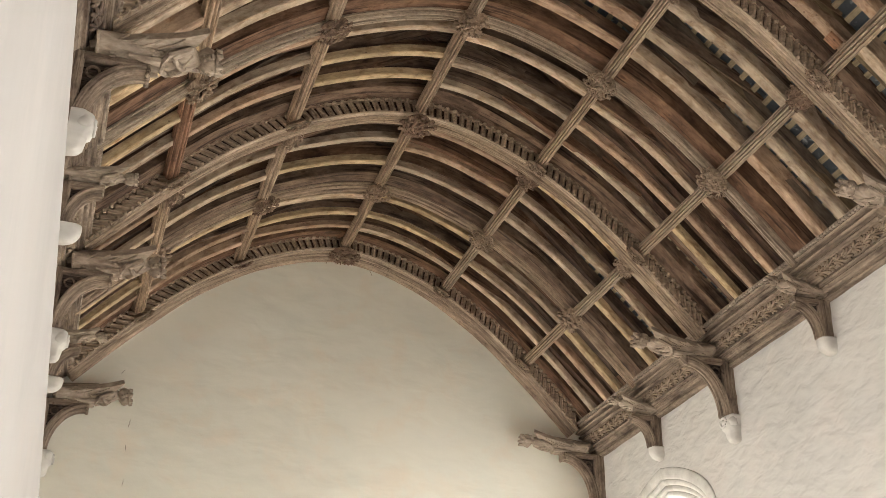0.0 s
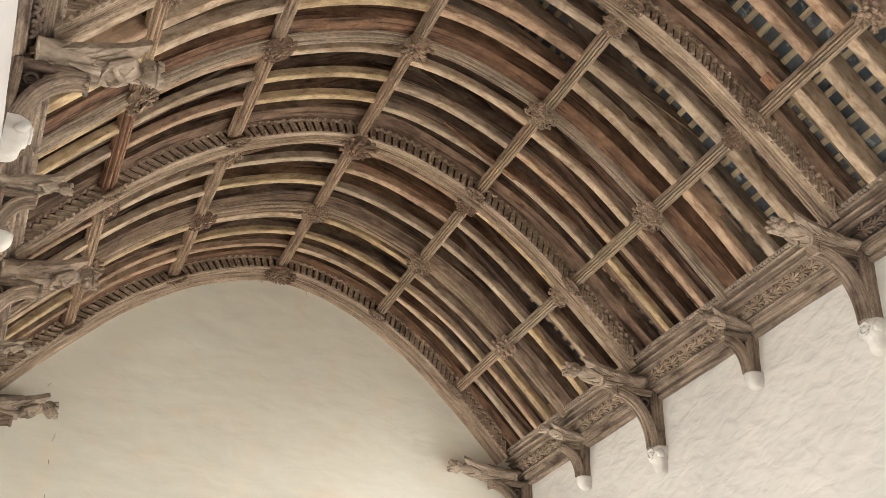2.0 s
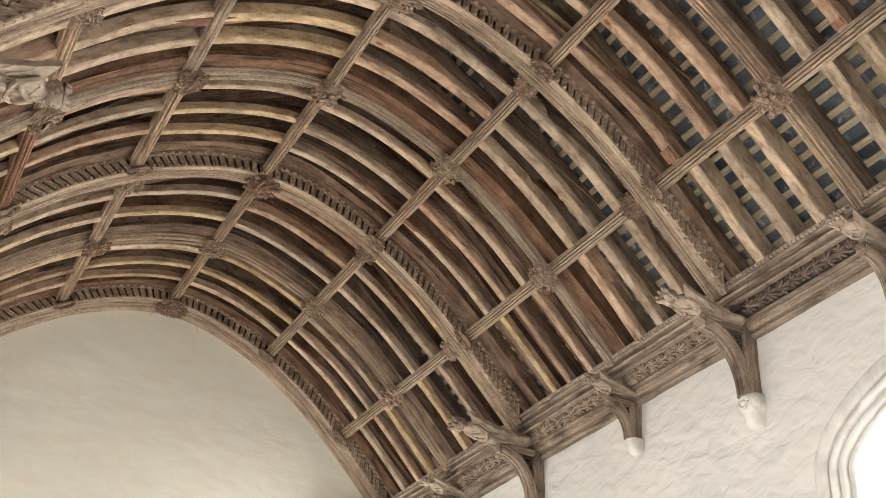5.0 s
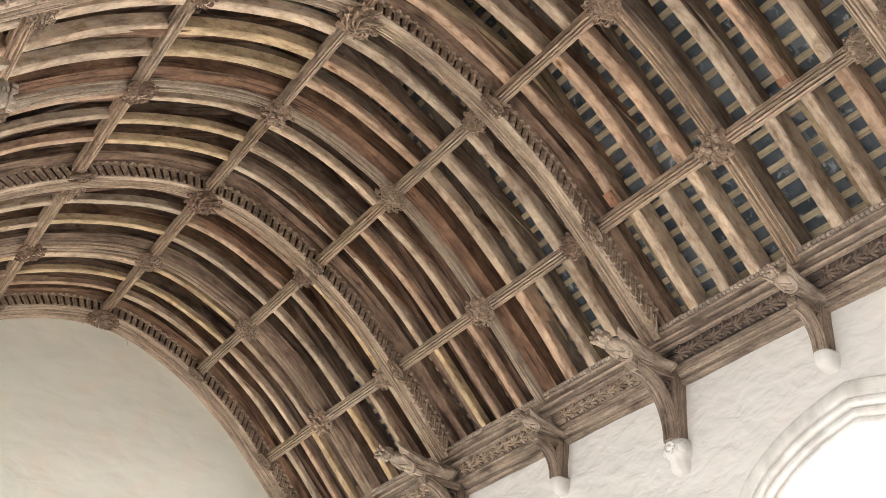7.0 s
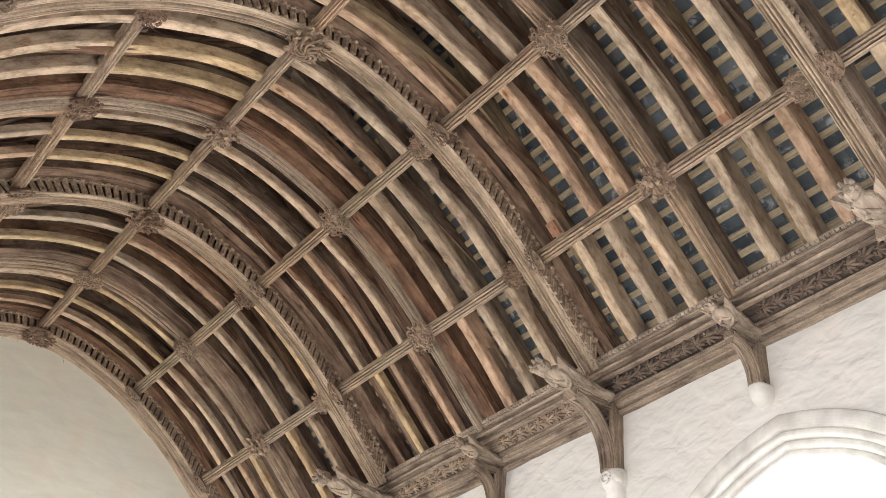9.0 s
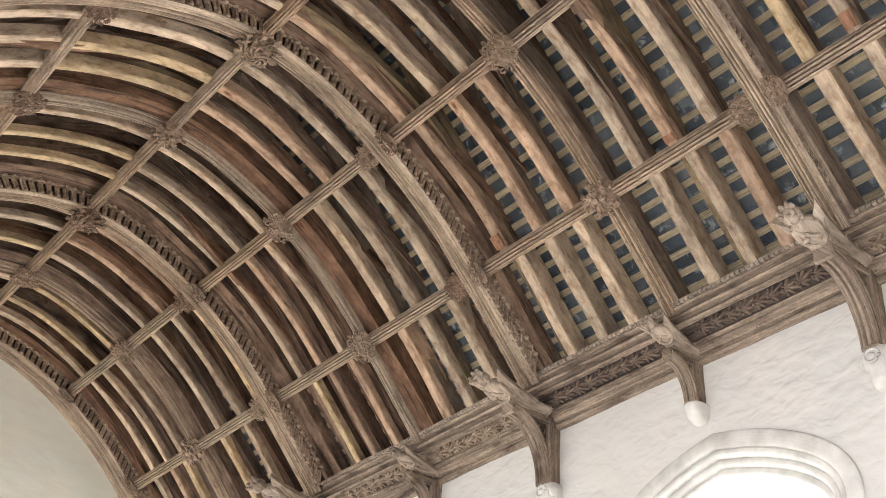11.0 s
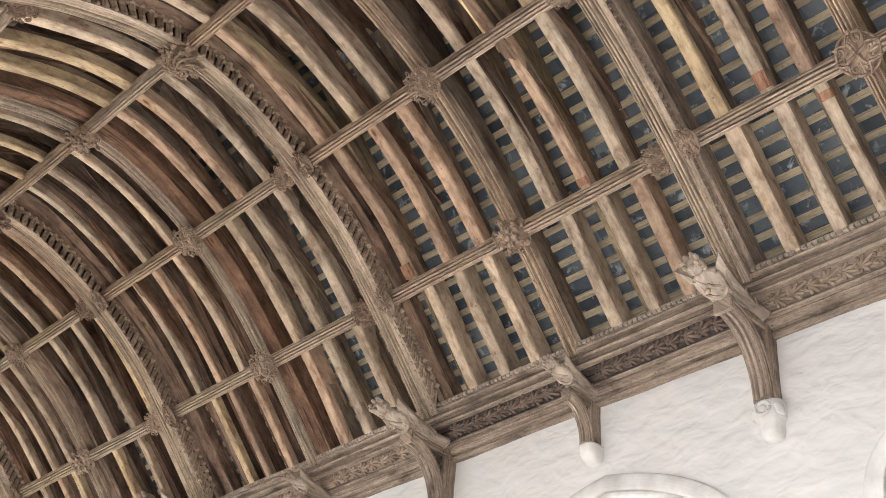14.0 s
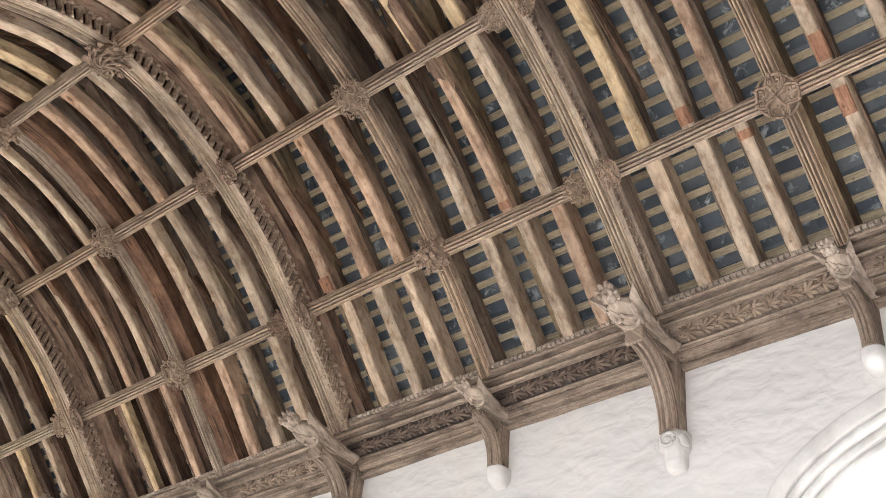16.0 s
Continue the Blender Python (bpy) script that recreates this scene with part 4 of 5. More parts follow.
for k, y in enumerate(RIBS):
    for j, x in enumerate(PURLIN_X):
        spin, variant = random.uniform(0, 6.28), (k * 2 + j) % 3
        if k % 2:
            if (k, j) == (7, 4):
                boss("branch", 0.13, x, y, 0.012, spin)
            elif (k + j) % 4 == 1:
                boss("rose", 0.13, x, y, 0.012, spin)
            else:
                boss("foliage", 0.13, x, y, 0.016, spin, 0.0, variant)
        elif x == 0:
            if k:
                boss("swirl", 0.158, x, y, 0.05, spin)
            else:
                boss("foliage", 0.158, x, y - 0.04, 0.05, spin)
        else:
            boss("foliage", 0.1, x, y - 0.105, 0.02, spin, 0.5, variant)
            if k:
                boss("foliage", 0.1, x, y + 0.105, 0.02, spin + 2.0, -0.5, (variant + 1) % 3)

# ---------------------------------------------------------------- cornices
LOWER = [(-0.06, 5.962), (0.022, 5.962), (0.04, 5.968), (0.047, 5.984), (0.044, 5.998), (0.022, 6.003), (0.028, 6.013), (0.058, 6.017), (0.088, 6.056), (0.082, 6.064), (0.108, 6.066), (0.117, 6.08), (0.104, 6.092)]
BAND = [(0.11, 6.1), (0.148, 6.15), (0.166, 6.19)]
UPPER = [(0.19, 6.192), (0.204, 6.205), (0.198, 6.214), (0.168, 6.222), (0.176, 6.234), (0.226, 6.238), (0.24, 6.25), (0.232, 6.26), (0.198, 6.268), (0.206, 6.278), (0.254, 6.282), (0.27, 6.294), (0.262, 6.304), (0.246, 6.31), (0.25, 6.336), (0.268, 6.338), (0.268, 6.347), (-0.06, 6.345)]


def leaf_mesh(seed):
    """A carved fan of five slender lobes lying in the xy plane, raised towards +z, with curled buds at its root."""
    rnd = random.Random(seed)
    parts = [tube([(-0.03, 0.012, 0.002), (-0.008, 0.006, 0.008), (0.02, 0, 0.01)], 0.007, 5, lambda t: 0.8 + 0.4 * t)]
    for q in range(5):
        a = -1.05 + 0.52 * q + rnd.uniform(-0.06, 0.06)
        ln = 0.042 * (1.15 - 0.12 * abs(q - 2)) + (0.012 if q == 2 else 0)
        bend = 0.25 * (q - 2) / 2
        pts = [(0.012 + ln * 1.5 * t * math.cos(a + bend * t), ln * 1.5 * t * math.sin(a + bend * t), 0.004 + 0.013 * math.sin(math.pi * min(1, 0.25 + t * 0.8))) for t in (0, 0.3, 0.6, 0.85, 1)]
        parts.append(tube(pts, 0.0098, 6, lambda t: 0.55 + 1.3 * t * (1.15 - t) * 1.6))
    for s in (-1, 1):
        parts.append(blob((-0.006, s * 0.022, 0.007), (0.013, 0.011, 0.009), None, 7, 5, 0.2))
    v, f, u = joined(parts)
    return mesh_of("leaf", v, f, u, smooth=True)


LEAVES = [leaf_mesh(k) for k in range(8)]


def cornice(name, wall_x, inward, label):
    root = thing(name, label, "cornice", kind="structure", at=pose(wall_x, 0, 0))
    ys = [END - (END + 12.4) * k / 30 for k in range(31)]
    def run(prof):
        fr = [(Vector((0, y, 0)), Vector((inward, 0, 0)), Vector((0, 0, 1))) for y in ys]
        return sweep(prof, fr, wave=0.004, seed=inward * 3)
    v, f, u = run(LOWER + [(0.09, 6.096), (-0.06, 6.096)])
    piece("lower_moulding", mesh_of("lower_moulding", v, f, u), OAK_CORNICE, root)
    for k in range(-1, len(RIBS)):
        ya = RIBS[k] if k >= 0 else END
        yb = RIBS[k + 1] if k + 1 < len(RIBS) else -12.35
        fr = [(Vector((0, ya + (yb - ya) * q / 4, 0)), Vector((inward, 0, 0)), Vector((0, 0, 1))) for q in range(5)]
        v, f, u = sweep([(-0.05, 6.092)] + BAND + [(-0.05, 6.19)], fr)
        piece("carved_band", mesh_of("carved_band", v, f, u), OAK_PANEL if k in (4, 5) else OAK_CORNICE, root, "dark band behind the carved foliage" if k in (4, 5) else "")
    v, f, u = run([(-0.06, 6.188), (0.15, 6.188)] + UPPER)
    piece("upper_moulding", mesh_of("upper_moulding", v, f, u), OAK_CORNICE, root)
    teeth = []
    y = END - 0.05
    while y > -12.3:
        teeth.append(block(inward * 0.262, y, 6.323, 0.034, 0.031, 0.024, bev=0.003))
        y -= 0.039
    v, f, u = joined(teeth)
    tagged(piece("dentils", mesh_of("dentils", v, f, u), OAK_FIGURE, root, "row of small worn dentils"), kind="stuff")
    # undulating stem with leaves between each pair of brackets
    axis_n = Vector((inward * 0.84, 0, -0.54)).normalized()
    axis_s = Vector((inward * 0.54, 0, 0.84)).normalized()
    for k in range(len(RIBS)):
        ya = RIBS[k] - 0.11
        yb = (RIBS[k + 1] if k + 1 < len(RIBS) else RIBS[k] - 1.38) + 0.11
        base = Vector((inward * 0.139, 0, 6.142))
        pts = []
        for q in range(41):
            y = ya + (yb - ya) * q / 40
            pts.append(base + Vector((0, y, 0)) + axis_s * 0.026 * math.sin((y - ya) * 28) + axis_n * 0.006)
        v, f, u = tube(pts, 0.0085, 5)
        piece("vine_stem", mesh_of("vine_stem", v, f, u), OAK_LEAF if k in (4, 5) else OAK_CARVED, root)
        y, q = ya - 0.05, 0
        rnd = random.Random(k * 7 + int(inward))
        while y > yb + 0.06:
            s = 1 if q % 2 else -1
            d = Vector((0, -1, 0)) * 0.9 + axis_s * s * 0.3
            d.normalize()
            m = Matrix((d, axis_n.cross(d), axis_n)).transposed().to_4x4()
            m.translation = base + Vector((0, y, 0)) - axis_s * s * 0.012 + axis_n * 0.004
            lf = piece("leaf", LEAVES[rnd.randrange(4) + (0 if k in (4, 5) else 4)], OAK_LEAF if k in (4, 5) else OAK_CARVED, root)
            lf.matrix_local = m @ Matrix.Rotation(rnd.uniform(-0.15, 0.15), 4, "Z") @ Matrix.Scale(rnd.uniform(0.95, 1.1), 4) @ Matrix.Diagonal((1.12, 0.95, 0.9, 1))
            y -= 0.112
            q += 1


cornice("cornice_south", WALL_R, -1, "moulded oak cornice with a carved foliage band")
cornice("cornice_north", -2.91, 1, "moulded oak cornice with carved foliage on the side wall")

# ---------------------------------------------------------------- brackets, corbels and angels


def extruded(outline, half, bev=0.0):
    """An outline in the xz plane made solid between y = -half and half."""
    bm = bmesh.new()
    vs = [bm.verts.new((x, -half, z)) for x, z in outline]
    f = bm.faces.new(vs)
    r = bmesh.ops.extrude_face_region(bm, geom=[f])
    bmesh.ops.translate(bm, verts=[g for g in r["geom"] if isinstance(g, bmesh.types.BMVert)], vec=(0, 2 * half, 0))
    bmesh.ops.recalc_face_normals(bm, faces=bm.faces[:])
    if bev:
        bmesh.ops.bevel(bm, geom=[e for e in bm.edges if e.calc_face_angle(0) > 0.9], offset=bev, segments=1, affect="EDGES")
    return of_bm(bm)


def bracket(big):
    """An oak wall bracket; x runs into the nave from the wall, z up from 0 at the underside of the cornice."""
    top, foot, reach, half = (0.06, -0.47, 0.45, 0.062) if big else (0.0, -0.33, 0.31, 0.04)
    root = thing("oak_bracket" if big else "small_oak_bracket", ("large arched oak bracket with traceried spandrel on a stone corbel" if big else "small curved oak bracket on a plain stone corbel"), "bracket", "large brackets" if big else "small brackets")
    v, f, u = block(0.045, 0, (top + foot) / 2, 0.13, half * 2.1, top - foot, bev=0.01)
    piece("post", mesh_of("post", v, f, [[(b, a) for a, b in g] for g in u]), OAK_CORNICE, root)
    v, f, u = block(reach / 2 + 0.02, 0, top - 0.03, reach - 0.02, half * 2, 0.06, bev=0.008)
    piece("arm", mesh_of("arm", v, f, u), OAK_CORNICE, root)
    # curved moulded brace from the foot of the post to the end of the arm
    x0, z1 = 0.15, top - 0.1
    pts = []
    for k in range(17):
        a = math.pi / 2 * k / 16
        pts.append(Vector((x0 + (reach - x0) * (1 - math.cos(a)), 0, foot + 0.0 + (z1 - foot) * math.sin(a))))
    fr = []
    for i, p in enumerate(pts):
        d = (pts[min(i + 1, 16)] - pts[max(i - 1, 0)]).normalized()
        fr.append((p, Vector((0, 1, 0)), Vector((-d.z, 0, d.x))))
    v, f, u = sweep(moulded(half * 2.1, 0.085, 4, 0.0, 0.012), fr)
    piece("curved_brace", mesh_of("curved_brace", v, f, u), OAK_CORNICE, root)
    outline = [(0.1, foot + 0.03)] + [(p.x - 0.02, p.z + 0.03) for p in pts[3:15]] + [(reach - 0.04, top - 0.05), (0.1, top - 0.05)]
    v, f, u = extruded(outline, half * 0.45)
    piece("spandrel", mesh_of("spandrel", v, f, u), OAK_PANEL, root)
    if big:
        for s in (-1, 1):
            for cx, cz, r in ((0.165, top - 0.12, 0.036), (0.25, top - 0.098, 0.024)):
                pt = [(cx + r * math.cos(q * math.pi / 6), s * half * 0.6, cz + r * math.sin(q * math.pi / 6)) for q in range(13)]
                v, f, u = tube(pt, 0.009, 5)
                piece("tracery", mesh_of("tracery", v, f, u), OAK_LEAF, root)
        v, f, u = block(reach + 0.008, 0, top - 0.05, 0.03, half * 2.1, 0.098, bev=0.008)
        piece("end_block", mesh_of("end_block", v, f, u), OAK_CORNICE, root)
    return root


def angel_mesh(size, seed, crowned=True):
    """A winged figure carved in oak, one plain mesh, lying along +x with its front downwards."""
    rnd = random.Random(seed)
    parts = []
    # robe and chest: rings from the root to the neck with carved folds
    bm = bmesh.new()
    secs = [(-0.01, 0.128, 0.05, 0.012), (0.0, 0.14, 0.062, 0.006), (0.09, 0.13, 0.068, 0.0), (0.2, 0.11, 0.073, -0.006), (0.31, 0.09, 0.071, -0.012), (0.37, 0.08, 0.068, -0.014), (0.43, 0.07, 0.06, -0.012), (0.5, 0.09, 0.066, -0.008), (0.57, 0.108, 0.064, -0.002), (0.62, 0.1, 0.055, 0.0), (0.655, 0.052, 0.04, -0.004), (0.69, 0.036, 0.034, -0.01)]
    rows = []
    for x, w, h, dz in secs:
        row = []
        for j in range(28):
            a = 2 * math.pi * j / 28
            under = max(0.0, -math.sin(a))
            fold = 1 + (0.10 * under * math.sin(a * 11 + x * 14 + seed) + 0.05 * math.sin(a * 5 + x * 20) if x < 0.45 else 0.035 * math.sin(a * 8 + x * 30))
            row.append(bm.verts.new((x, w * math.cos(a) * fold, dz + h * math.sin(a) * fold)))
        rows.append(row)
    for i in range(len(rows) - 1):
        for j in range(28):
            bm.faces.new((rows[i][j], rows[i][(j + 1) % 28], rows[i + 1][(j + 1) % 28], rows[i + 1][j]))
    bm.faces.new(rows[0][::-1])
    bm.faces.new(rows[-1])
    parts.append(of_bm(bm))
    # head, hair and a low crown
    parts.append(blob((0.742, 0, -0.028), (0.07, 0.06, 0.064), None, 14, 10, 0.06))
    for s in (-1, 1):
        parts.append(blob((0.752, s * 0.022, -0.083), (0.008, 0.011, 0.008), None, 6, 4))
    parts.append(blob((0.732, 0, -0.09), (0.018, 0.010, 0.013), None, 6, 4))
    parts.append(blob((0.708, 0, -0.082), (0.006, 0.02, 0.008), None, 7, 4))
    for s in (-1, 1):
        parts.append(blob((0.722, s * 0.05, -0.006), (0.058, 0.02, 0.045), None, 8, 6, 0.35))
    parts.append(blob((0.735, 0, 0.028), (0.06, 0.055, 0.03), None, 9, 6, 0.2))
    if crowned:
        ring = [(0.786, 0.058 * math.cos(q * math.pi / 8), -0.02 + 0.058 * math.sin(q * math.pi / 8)) for q in range(17)]
        parts.append(tube(ring, 0.013, 6))
        for q in range(7):
            a = q * math.pi / 3.5 + 0.4
            out = Vector((0, math.cos(a), math.sin(a)))
            c = Vector((0.79, 0, -0.02))
            parts.append(tube([c + out * 0.054, c + out * 0.06 + Vector((0.018, 0, 0)), c + out * 0.064 + Vector((0.036, 0, 0))], 0.025, 7, lambda t: 1.0 - 0.55 * t))
        # curls of hair at the temples
        for s in (-1, 1):
            for q in range(3):
                parts.append(blob((0.7 + 0.028 * q, s * 0.062, -0.034 + 0.006 * q), (0.019, 0.016, 0.019), None, 7, 5, 0.3))
    # forearms meeting on the chest, and the curved hem of the mantle below them
    for s in (-1, 1):
        parts.append(tube([(0.6, s * 0.088, -0.012), (0.54, s * 0.094, -0.036), (0.495, s * 0.074, -0.058), (0.515, s * 0.04, -0.074), (0.55, s * 0.01, -0.078)], 0.024, 8, lambda t: 1.25 - 0.55 * t))
    parts.append(blob((0.555, 0, -0.074), (0.034, 0.022, 0.015), None, 8, 5, 0.1))
    parts.append(tube([(0.56, -0.1, -0.03), (0.46, -0.09, -0.055), (0.425, -0.04, -0.078), (0.418, 0, -0.084), (0.425, 0.04, -0.078), (0.46, 0.09, -0.055), (0.56, 0.1, -0.03)], 0.019, 6))
    # pointed skirts of the mantle over the robe
    for y, x in ((-0.07, 0.2), (0.0, 0.16), (0.07, 0.2)):
        parts.append(tube([(0.4, y * 0.6, -0.078), (0.3, y, -0.084), (x, y * 1.25, -0.076)], 0.03, 7, lambda t: 1.0 - 0.75 * t))
    # rolled hem
    hem = [(0.0, 0.142 * math.cos(math.pi + math.pi * q / 14), 0.006 + 0.066 * math.sin(math.pi + math.pi * q / 14)) for q in range(15)]
    parts.append(tube(hem, 0.013, 6))
    # bands of small feathers round the hips
    for x, rr in ((0.36, 0.074), (0.41, 0.068), (0.1, 0.083)):
        for q in range(11):
            a = math.pi + math.pi * q / 10
            parts.append(blob((x, rr * 1.06 * math.cos(a), -0.012 + rr * 0.86 * math.sin(a)), (0.026, 0.012, 0.012), None, 6, 4, 0.2))
    # a sash across the chest
    parts.append(tube([(0.62, -0.07, -0.035), (0.57, -0.02, -0.066), (0.5, 0.04, -0.07), (0.45, 0.085, -0.04)], 0.012, 6))
    # broad wings on both sides of the back, pointed beside the head
    for s in (-1, 1):
        pts = [(-0.04, 0.05), (0.05, 0.1), (0.2, 0.126), (0.38, 0.14), (0.56, 0.158), (0.72, 0.19), (0.64, 0.11), (0.5, 0.07), (0.2, 0.05)]
        bm = bmesh.new()
        lo = [bm.verts.new((x, s * y, -0.03 + 0.42 * (y - 0.045) * (0.35 + x))) for x, y in pts]
        hi = [bm.verts.new((x - 0.01, s * y * 0.93, 0.012 + 0.42 * (y - 0.045) * (0.35 + x))) for x, y in pts]
        n = len(pts)
        bm.faces.new(lo if s < 0 else lo[::-1])
        bm.faces.new(hi[::-1] if s < 0 else hi)
        for q in range(n):
            bm.faces.new((lo[q], lo[(q + 1) % n], hi[(q + 1) % n], hi[q]))
        bmesh.ops.recalc_face_normals(bm, faces=bm.faces[:])
        parts.append(of_bm(bm))
        for q in range(4):
            t = 0.03 + 0.12 * q
            parts.append(tube([(t, s * 0.085, -0.022), (t + 0.09, s * 0.115, -0.014), (t + 0.17, s * 0.15, 0.004)], 0.007, 5))
    # the back beam that ties the figure to the wall
    parts.append(block(0.18, 0, 0.06, 0.56, 0.11, 0.05, bev=0.015))
    v, f, u = joined(parts)
    v = [Vector(p) * size for p in v]
    return mesh_of("angel_figure", v, f, u, smooth=True, crisp=0.55)


def head_corbel_mesh(seed):
    """A carved stone corbel, thick with limewash: a block with a ringed flower above a narrower rounded foot."""
    rnd = random.Random(seed)
    bm = bmesh.new()
    rows = []
    secs = [(0.0, 0.086, 0.125), (-0.012, 0.096, 0.142), (-0.05, 0.1, 0.152), (-0.105, 0.098, 0.15), (-0.132, 0.09, 0.138), (-0.148, 0.078, 0.118), (-0.19, 0.074, 0.11), (-0.228, 0.07, 0.102), (-0.25, 0.062, 0.085), (-0.262, 0.045, 0.055)]
    for z, half, deep in secs:
        row = []
        for j in range(25):
            a = -math.pi / 2 + math.pi * j / 24
            bump = 1 + 0.08 * noise.noise(Vector((math.cos(a) * 2.2, math.sin(a) * 2.2 + seed * 3, z * 18)))
            row.append(bm.verts.new((deep * max(0.0, math.cos(a)) ** 0.5 * bump, half * math.copysign(abs(math.sin(a)) ** 0.7, math.sin(a)) * bump, z)))
        rows.append(row)
    for i in range(len(rows) - 1):
        for j in range(24):
            bm.faces.new((rows[i][j], rows[i][j + 1], rows[i + 1][j + 1], rows[i + 1][j]))
    bm.faces.new(rows[0][::-1])
    bm.faces.new(rows[-1])
    bmesh.ops.recalc_face_normals(bm, faces=bm.faces[:])
    parts = [of_bm(bm)]
    ring = [(0.148, 0.05 * math.cos(q * math.pi / 8), -0.072 + 0.044 * math.sin(q * math.pi / 8)) for q in range(17)]
    parts.append(tube(ring, 0.012, 6))
    parts.append(blob((0.142, 0, -0.072), (0.022, 0.026, 0.026), None, 10, 7, 0.3))
    for s in (-1, 1):
        parts.append(blob((0.09, s * 0.082, -0.075), (0.05, 0.03, 0.05), Matrix.Rotation(rnd.uniform(-0.4, 0.4), 4, "X"), 10, 7, 0.3))
    v, f, u = joined(parts)
    return mesh_of("carved_corbel", v, f, u, smooth=True)


def plain_corbel_mesh():
    bm = bmesh.new()
    rows = []
    for t in [k / 10 for k in range(11)]:
        r = 0.068 * (1 - 0.75 * t ** 4) ** 0.5
        d = 0.14 * (1 - 0.85 * t ** 3) ** 0.5
        rows.append([bm.verts.new((d * max(0.0, math.cos(-math.pi / 2 + math.pi * j / 14)) ** 0.4, r * math.sin(-math.pi / 2 + math.pi * j / 14), -0.125 * t)) for j in range(15)])
    for i in range(10):
        for j in range(14):
            bm.faces.new((rows[i][j], rows[i][j + 1], rows[i + 1][j + 1], rows[i + 1][j]))
    bm.faces.new(rows[0][::-1])
    bm.faces.new(rows[-1])
    bmesh.ops.recalc_face_normals(bm, faces=bm.faces[:])
    v, f, u = of_bm(bm)
    return mesh_of("plain_corbel", v, f, u, smooth=True)


big_bracket, small_bracket = bracket(True), bracket(False)
used = set()
ANGELS = [angel_mesh(0.9, k) for k in (1, 2)]
SMALL_ANGELS = [angel_mesh(0.6, k) for k in (5, 6)]
HEADS = [head_corbel_mesh(k) for k in (1, 2, 3)]
PLAIN = plain_corbel_mesh()
for k, y in enumerate(RIBS):
    yy = y - 0.06 if k == 0 else y
    for side in (1, -1):
        wall = 2.95 if side > 0 else -2.9
        fall = (0.06 if side > 0 else 0.1) if k == 0 else 0.0
        face = pose(wall, yy, 5.985 - fall, 0, 0, 180 if side > 0 else 0)
        big = k % 2 == 0
        src = big_bracket if big else small_bracket
        if src in used:
            copy_thing(src, face)
        else:
            src.matrix_world = face
            used.add(src)
        tilt = random.uniform(-1, -4) if big else random.uniform(-6, -10)
        me = ANGELS[(k // 2 + (side > 0)) % 2] if big else SMALL_ANGELS[(k // 2) % 2]
        near = side > 0 and k >= 4
        fig = piece("angel_figure", me, OAK_FIGURE)
        fig.matrix_world = face @ ((pose(0.135, 0, 0.09, 0, tilt - 4, 0) @ Matrix.Scale(0.9, 4) if near else pose(0.2, 0, 0.115, 0, tilt, 0) if side > 0 else pose(0.16, 0, 0.125, 0, tilt - 4, 0) @ Matrix.Diagonal((0.95, 1.2, 1.25, 1))) if big else pose(0.03, 0, 0.055, 0, tilt, 0))
        tagged(fig, "carved oak winged figure with crown lying along a large bracket" if big else "small carved oak winged figure above a bracket", "carved figure", "carved figures")
        cor = piece("carved_corbel" if big else "plain_corbel", HEADS[(k // 2 + (side < 0)) % 3] if big else PLAIN, STONE_WHITE)
        cor.matrix_world = face @ (pose(-0.015 + (0.1 if side < 0 else 0), 0, -0.455 + (0.12 if side < 0 and k == 4 else 0)) @ Matrix.Scale(0.92, 4) if big else pose(-0.01 + (0.09 if side < 0 else 0), 0, -0.325))
        tagged(cor, "white limewashed stone corbel carved with scrolls" if big else "plain rounded white stone corbel on the wall", "corbel", "stone corbels")

# ---------------------------------------------------------------- battens and slates
ROW = 0.126
rows = int(RIDGE_S / ROW)
for side in (-1, 1):
    for k in range(rows):
        s = 0.1 + ROW * k + random.uniform(-0.012, 0.012)
        fr = []
        for q in range(14):
            y = END - 0.02 - (12.3) * q / 13
            fr.append((slope_point(side, s + random.uniform(-0.004, 0.004), y, -0.014), Vector((-side * math.sqrt(0.5), 0, math.sqrt(0.5))), Vector((side * math.sqrt(0.5), 0, math.sqrt(0.5)))))
        v, f, u = sweep([(-0.023, -0.012), (0.023, -0.012), (0.023, 0.011), (-0.023, 0.011)], fr)
        piece("batten", mesh_of("batten", v, f, u), OAK_BATTEN, roof)

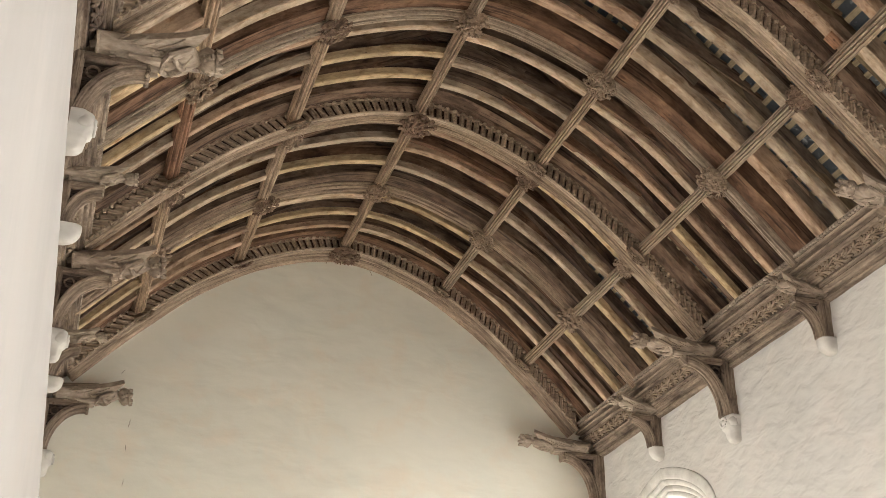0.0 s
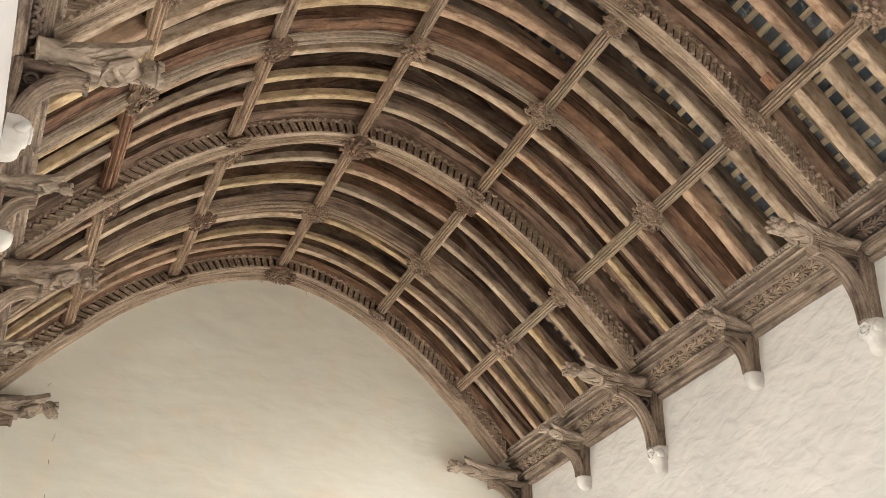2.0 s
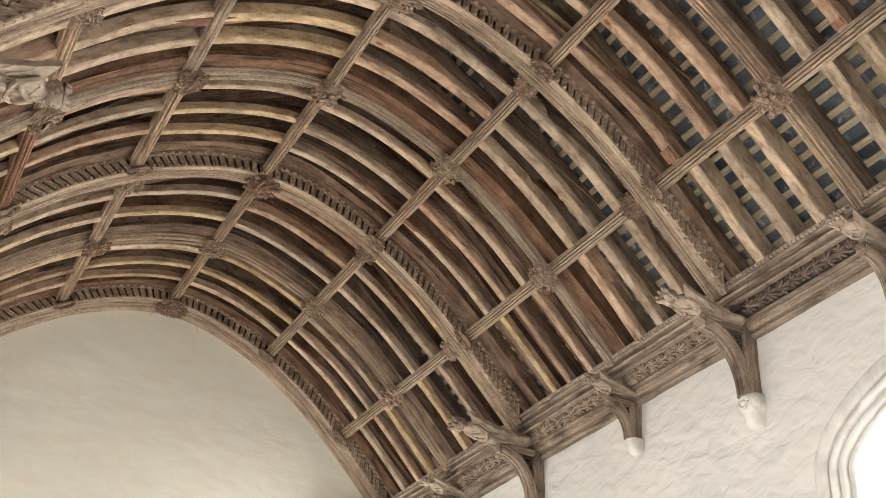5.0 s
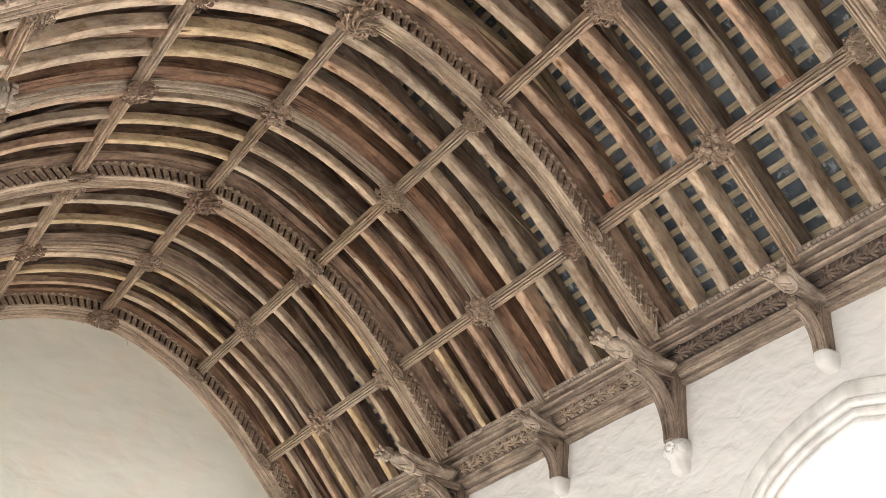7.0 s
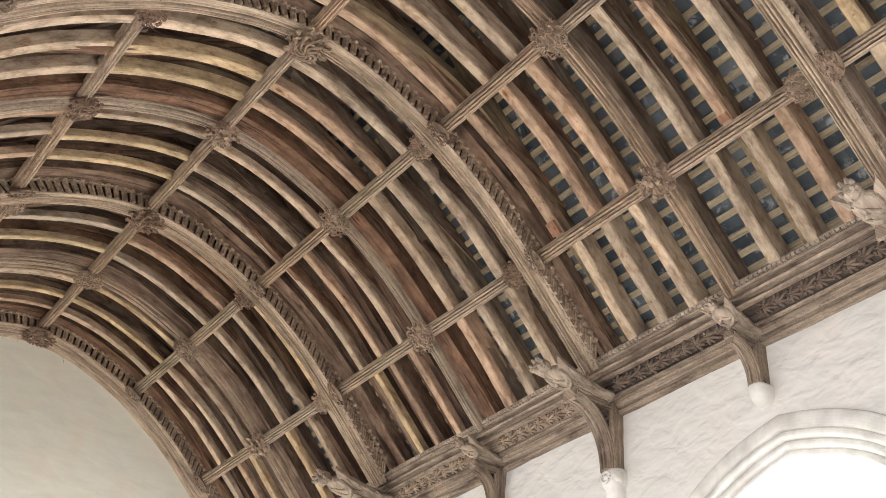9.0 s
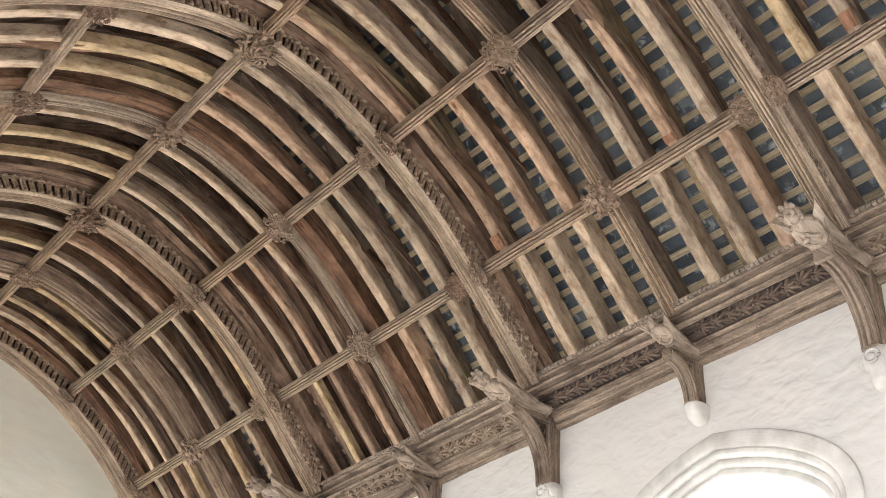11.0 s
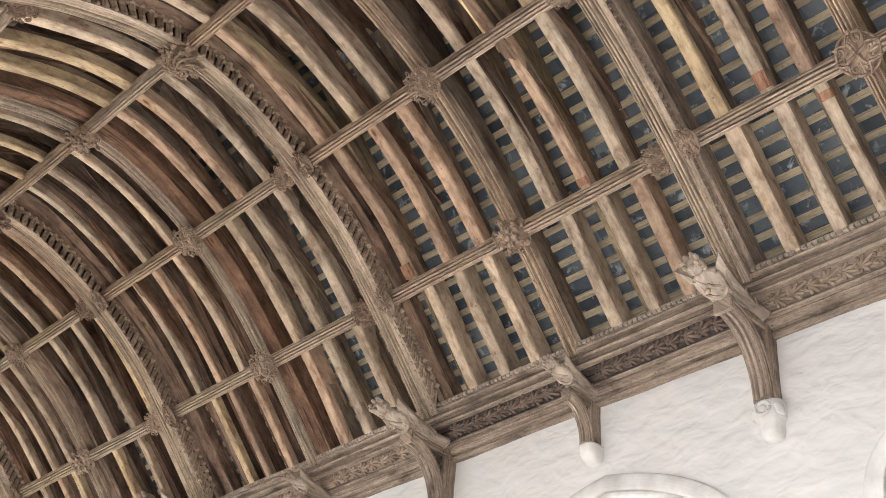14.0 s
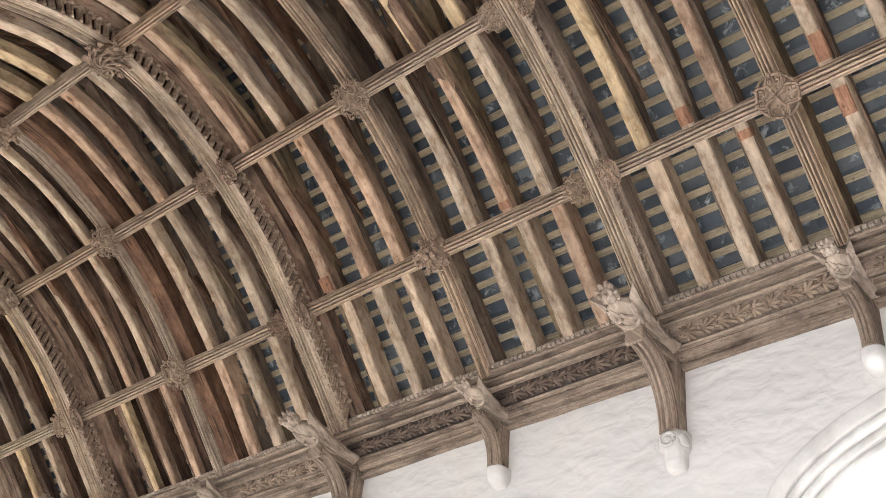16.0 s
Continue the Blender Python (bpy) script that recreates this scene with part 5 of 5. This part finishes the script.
SLATE_SHAPES = []
for k in range(5):
    rnd = random.Random(k + 50)
    outline = [(-0.5, -0.2 + rnd.uniform(0, 0.2)), (-0.36, -0.46 + rnd.uniform(-0.05, 0.08)), (-0.1, -0.56 - rnd.uniform(0, 0.1)), (0.18, -0.55 - rnd.uniform(0, 0.12)), (0.4, -0.42 + rnd.uniform(-0.05, 0.08)), (0.5, -0.16 + rnd.uniform(0, 0.2)), (0.5, 0.5), (-0.5, 0.5)]
    vs = [(a, b, 0) for a, b in outline] + [(a, b, 1.0) for a, b in outline]
    n = len(outline)
    fs = [tuple(range(n))[::-1], tuple(range(n, 2 * n))] + [(q, (q + 1) % n, n + (q + 1) % n, n + q) for q in range(n)]
    SLATE_SHAPES.append((vs, fs))
SLATE_MESHES = [mesh_of("slate", vs, fs) for vs, fs in SLATE_SHAPES]
for me in SLATE_MESHES:
    me.materials.append(SLATE)
rest_v, rest_f, singles = [], [], 0
for side in (1, -1):
    up, out = Vector((-side * math.sqrt(0.5), 0, math.sqrt(0.5))), Vector((side * math.sqrt(0.5), 0, math.sqrt(0.5)))
    for k in range(rows):
        y = END - random.uniform(0, 0.1)
        while y > -12.3:
            w = random.uniform(0.12, 0.22)
            s = 0.1 + ROW * (k + 0.5) + random.uniform(-0.012, 0.012)
            m = Matrix((Vector((0, 1, 0)), up, out)).transposed().to_4x4()
            m.translation = slope_point(side, s, y - w / 2, random.uniform(0.0, 0.004))
            m = m @ pose(0, 0, 0, -4.5 + random.uniform(-1.5, 1.5), random.uniform(-2, 2), random.uniform(-4, 4)) @ Matrix.Diagonal((w * 1.1, ROW * 1.5, 0.008, 1))
            j = random.randrange(5)
            if side == 1 and singles < 300 and 2 <= k < 20 and -9.4 < y < -5.6:
                ob = piece("slate", SLATE_MESHES[j], SLATE, roof)
                ob.matrix_local = m
                singles += 1
            else:
                vs, fs = SLATE_SHAPES[j]
                b = len(rest_v)
                rest_v += [m @ Vector(p) for p in vs]
                rest_f += [tuple(q + b for q in g) for g in fs]
            y -= w
tagged(piece("slates", mesh_of("slates", rest_v, rest_f), SLATE, roof), kind="stuff")
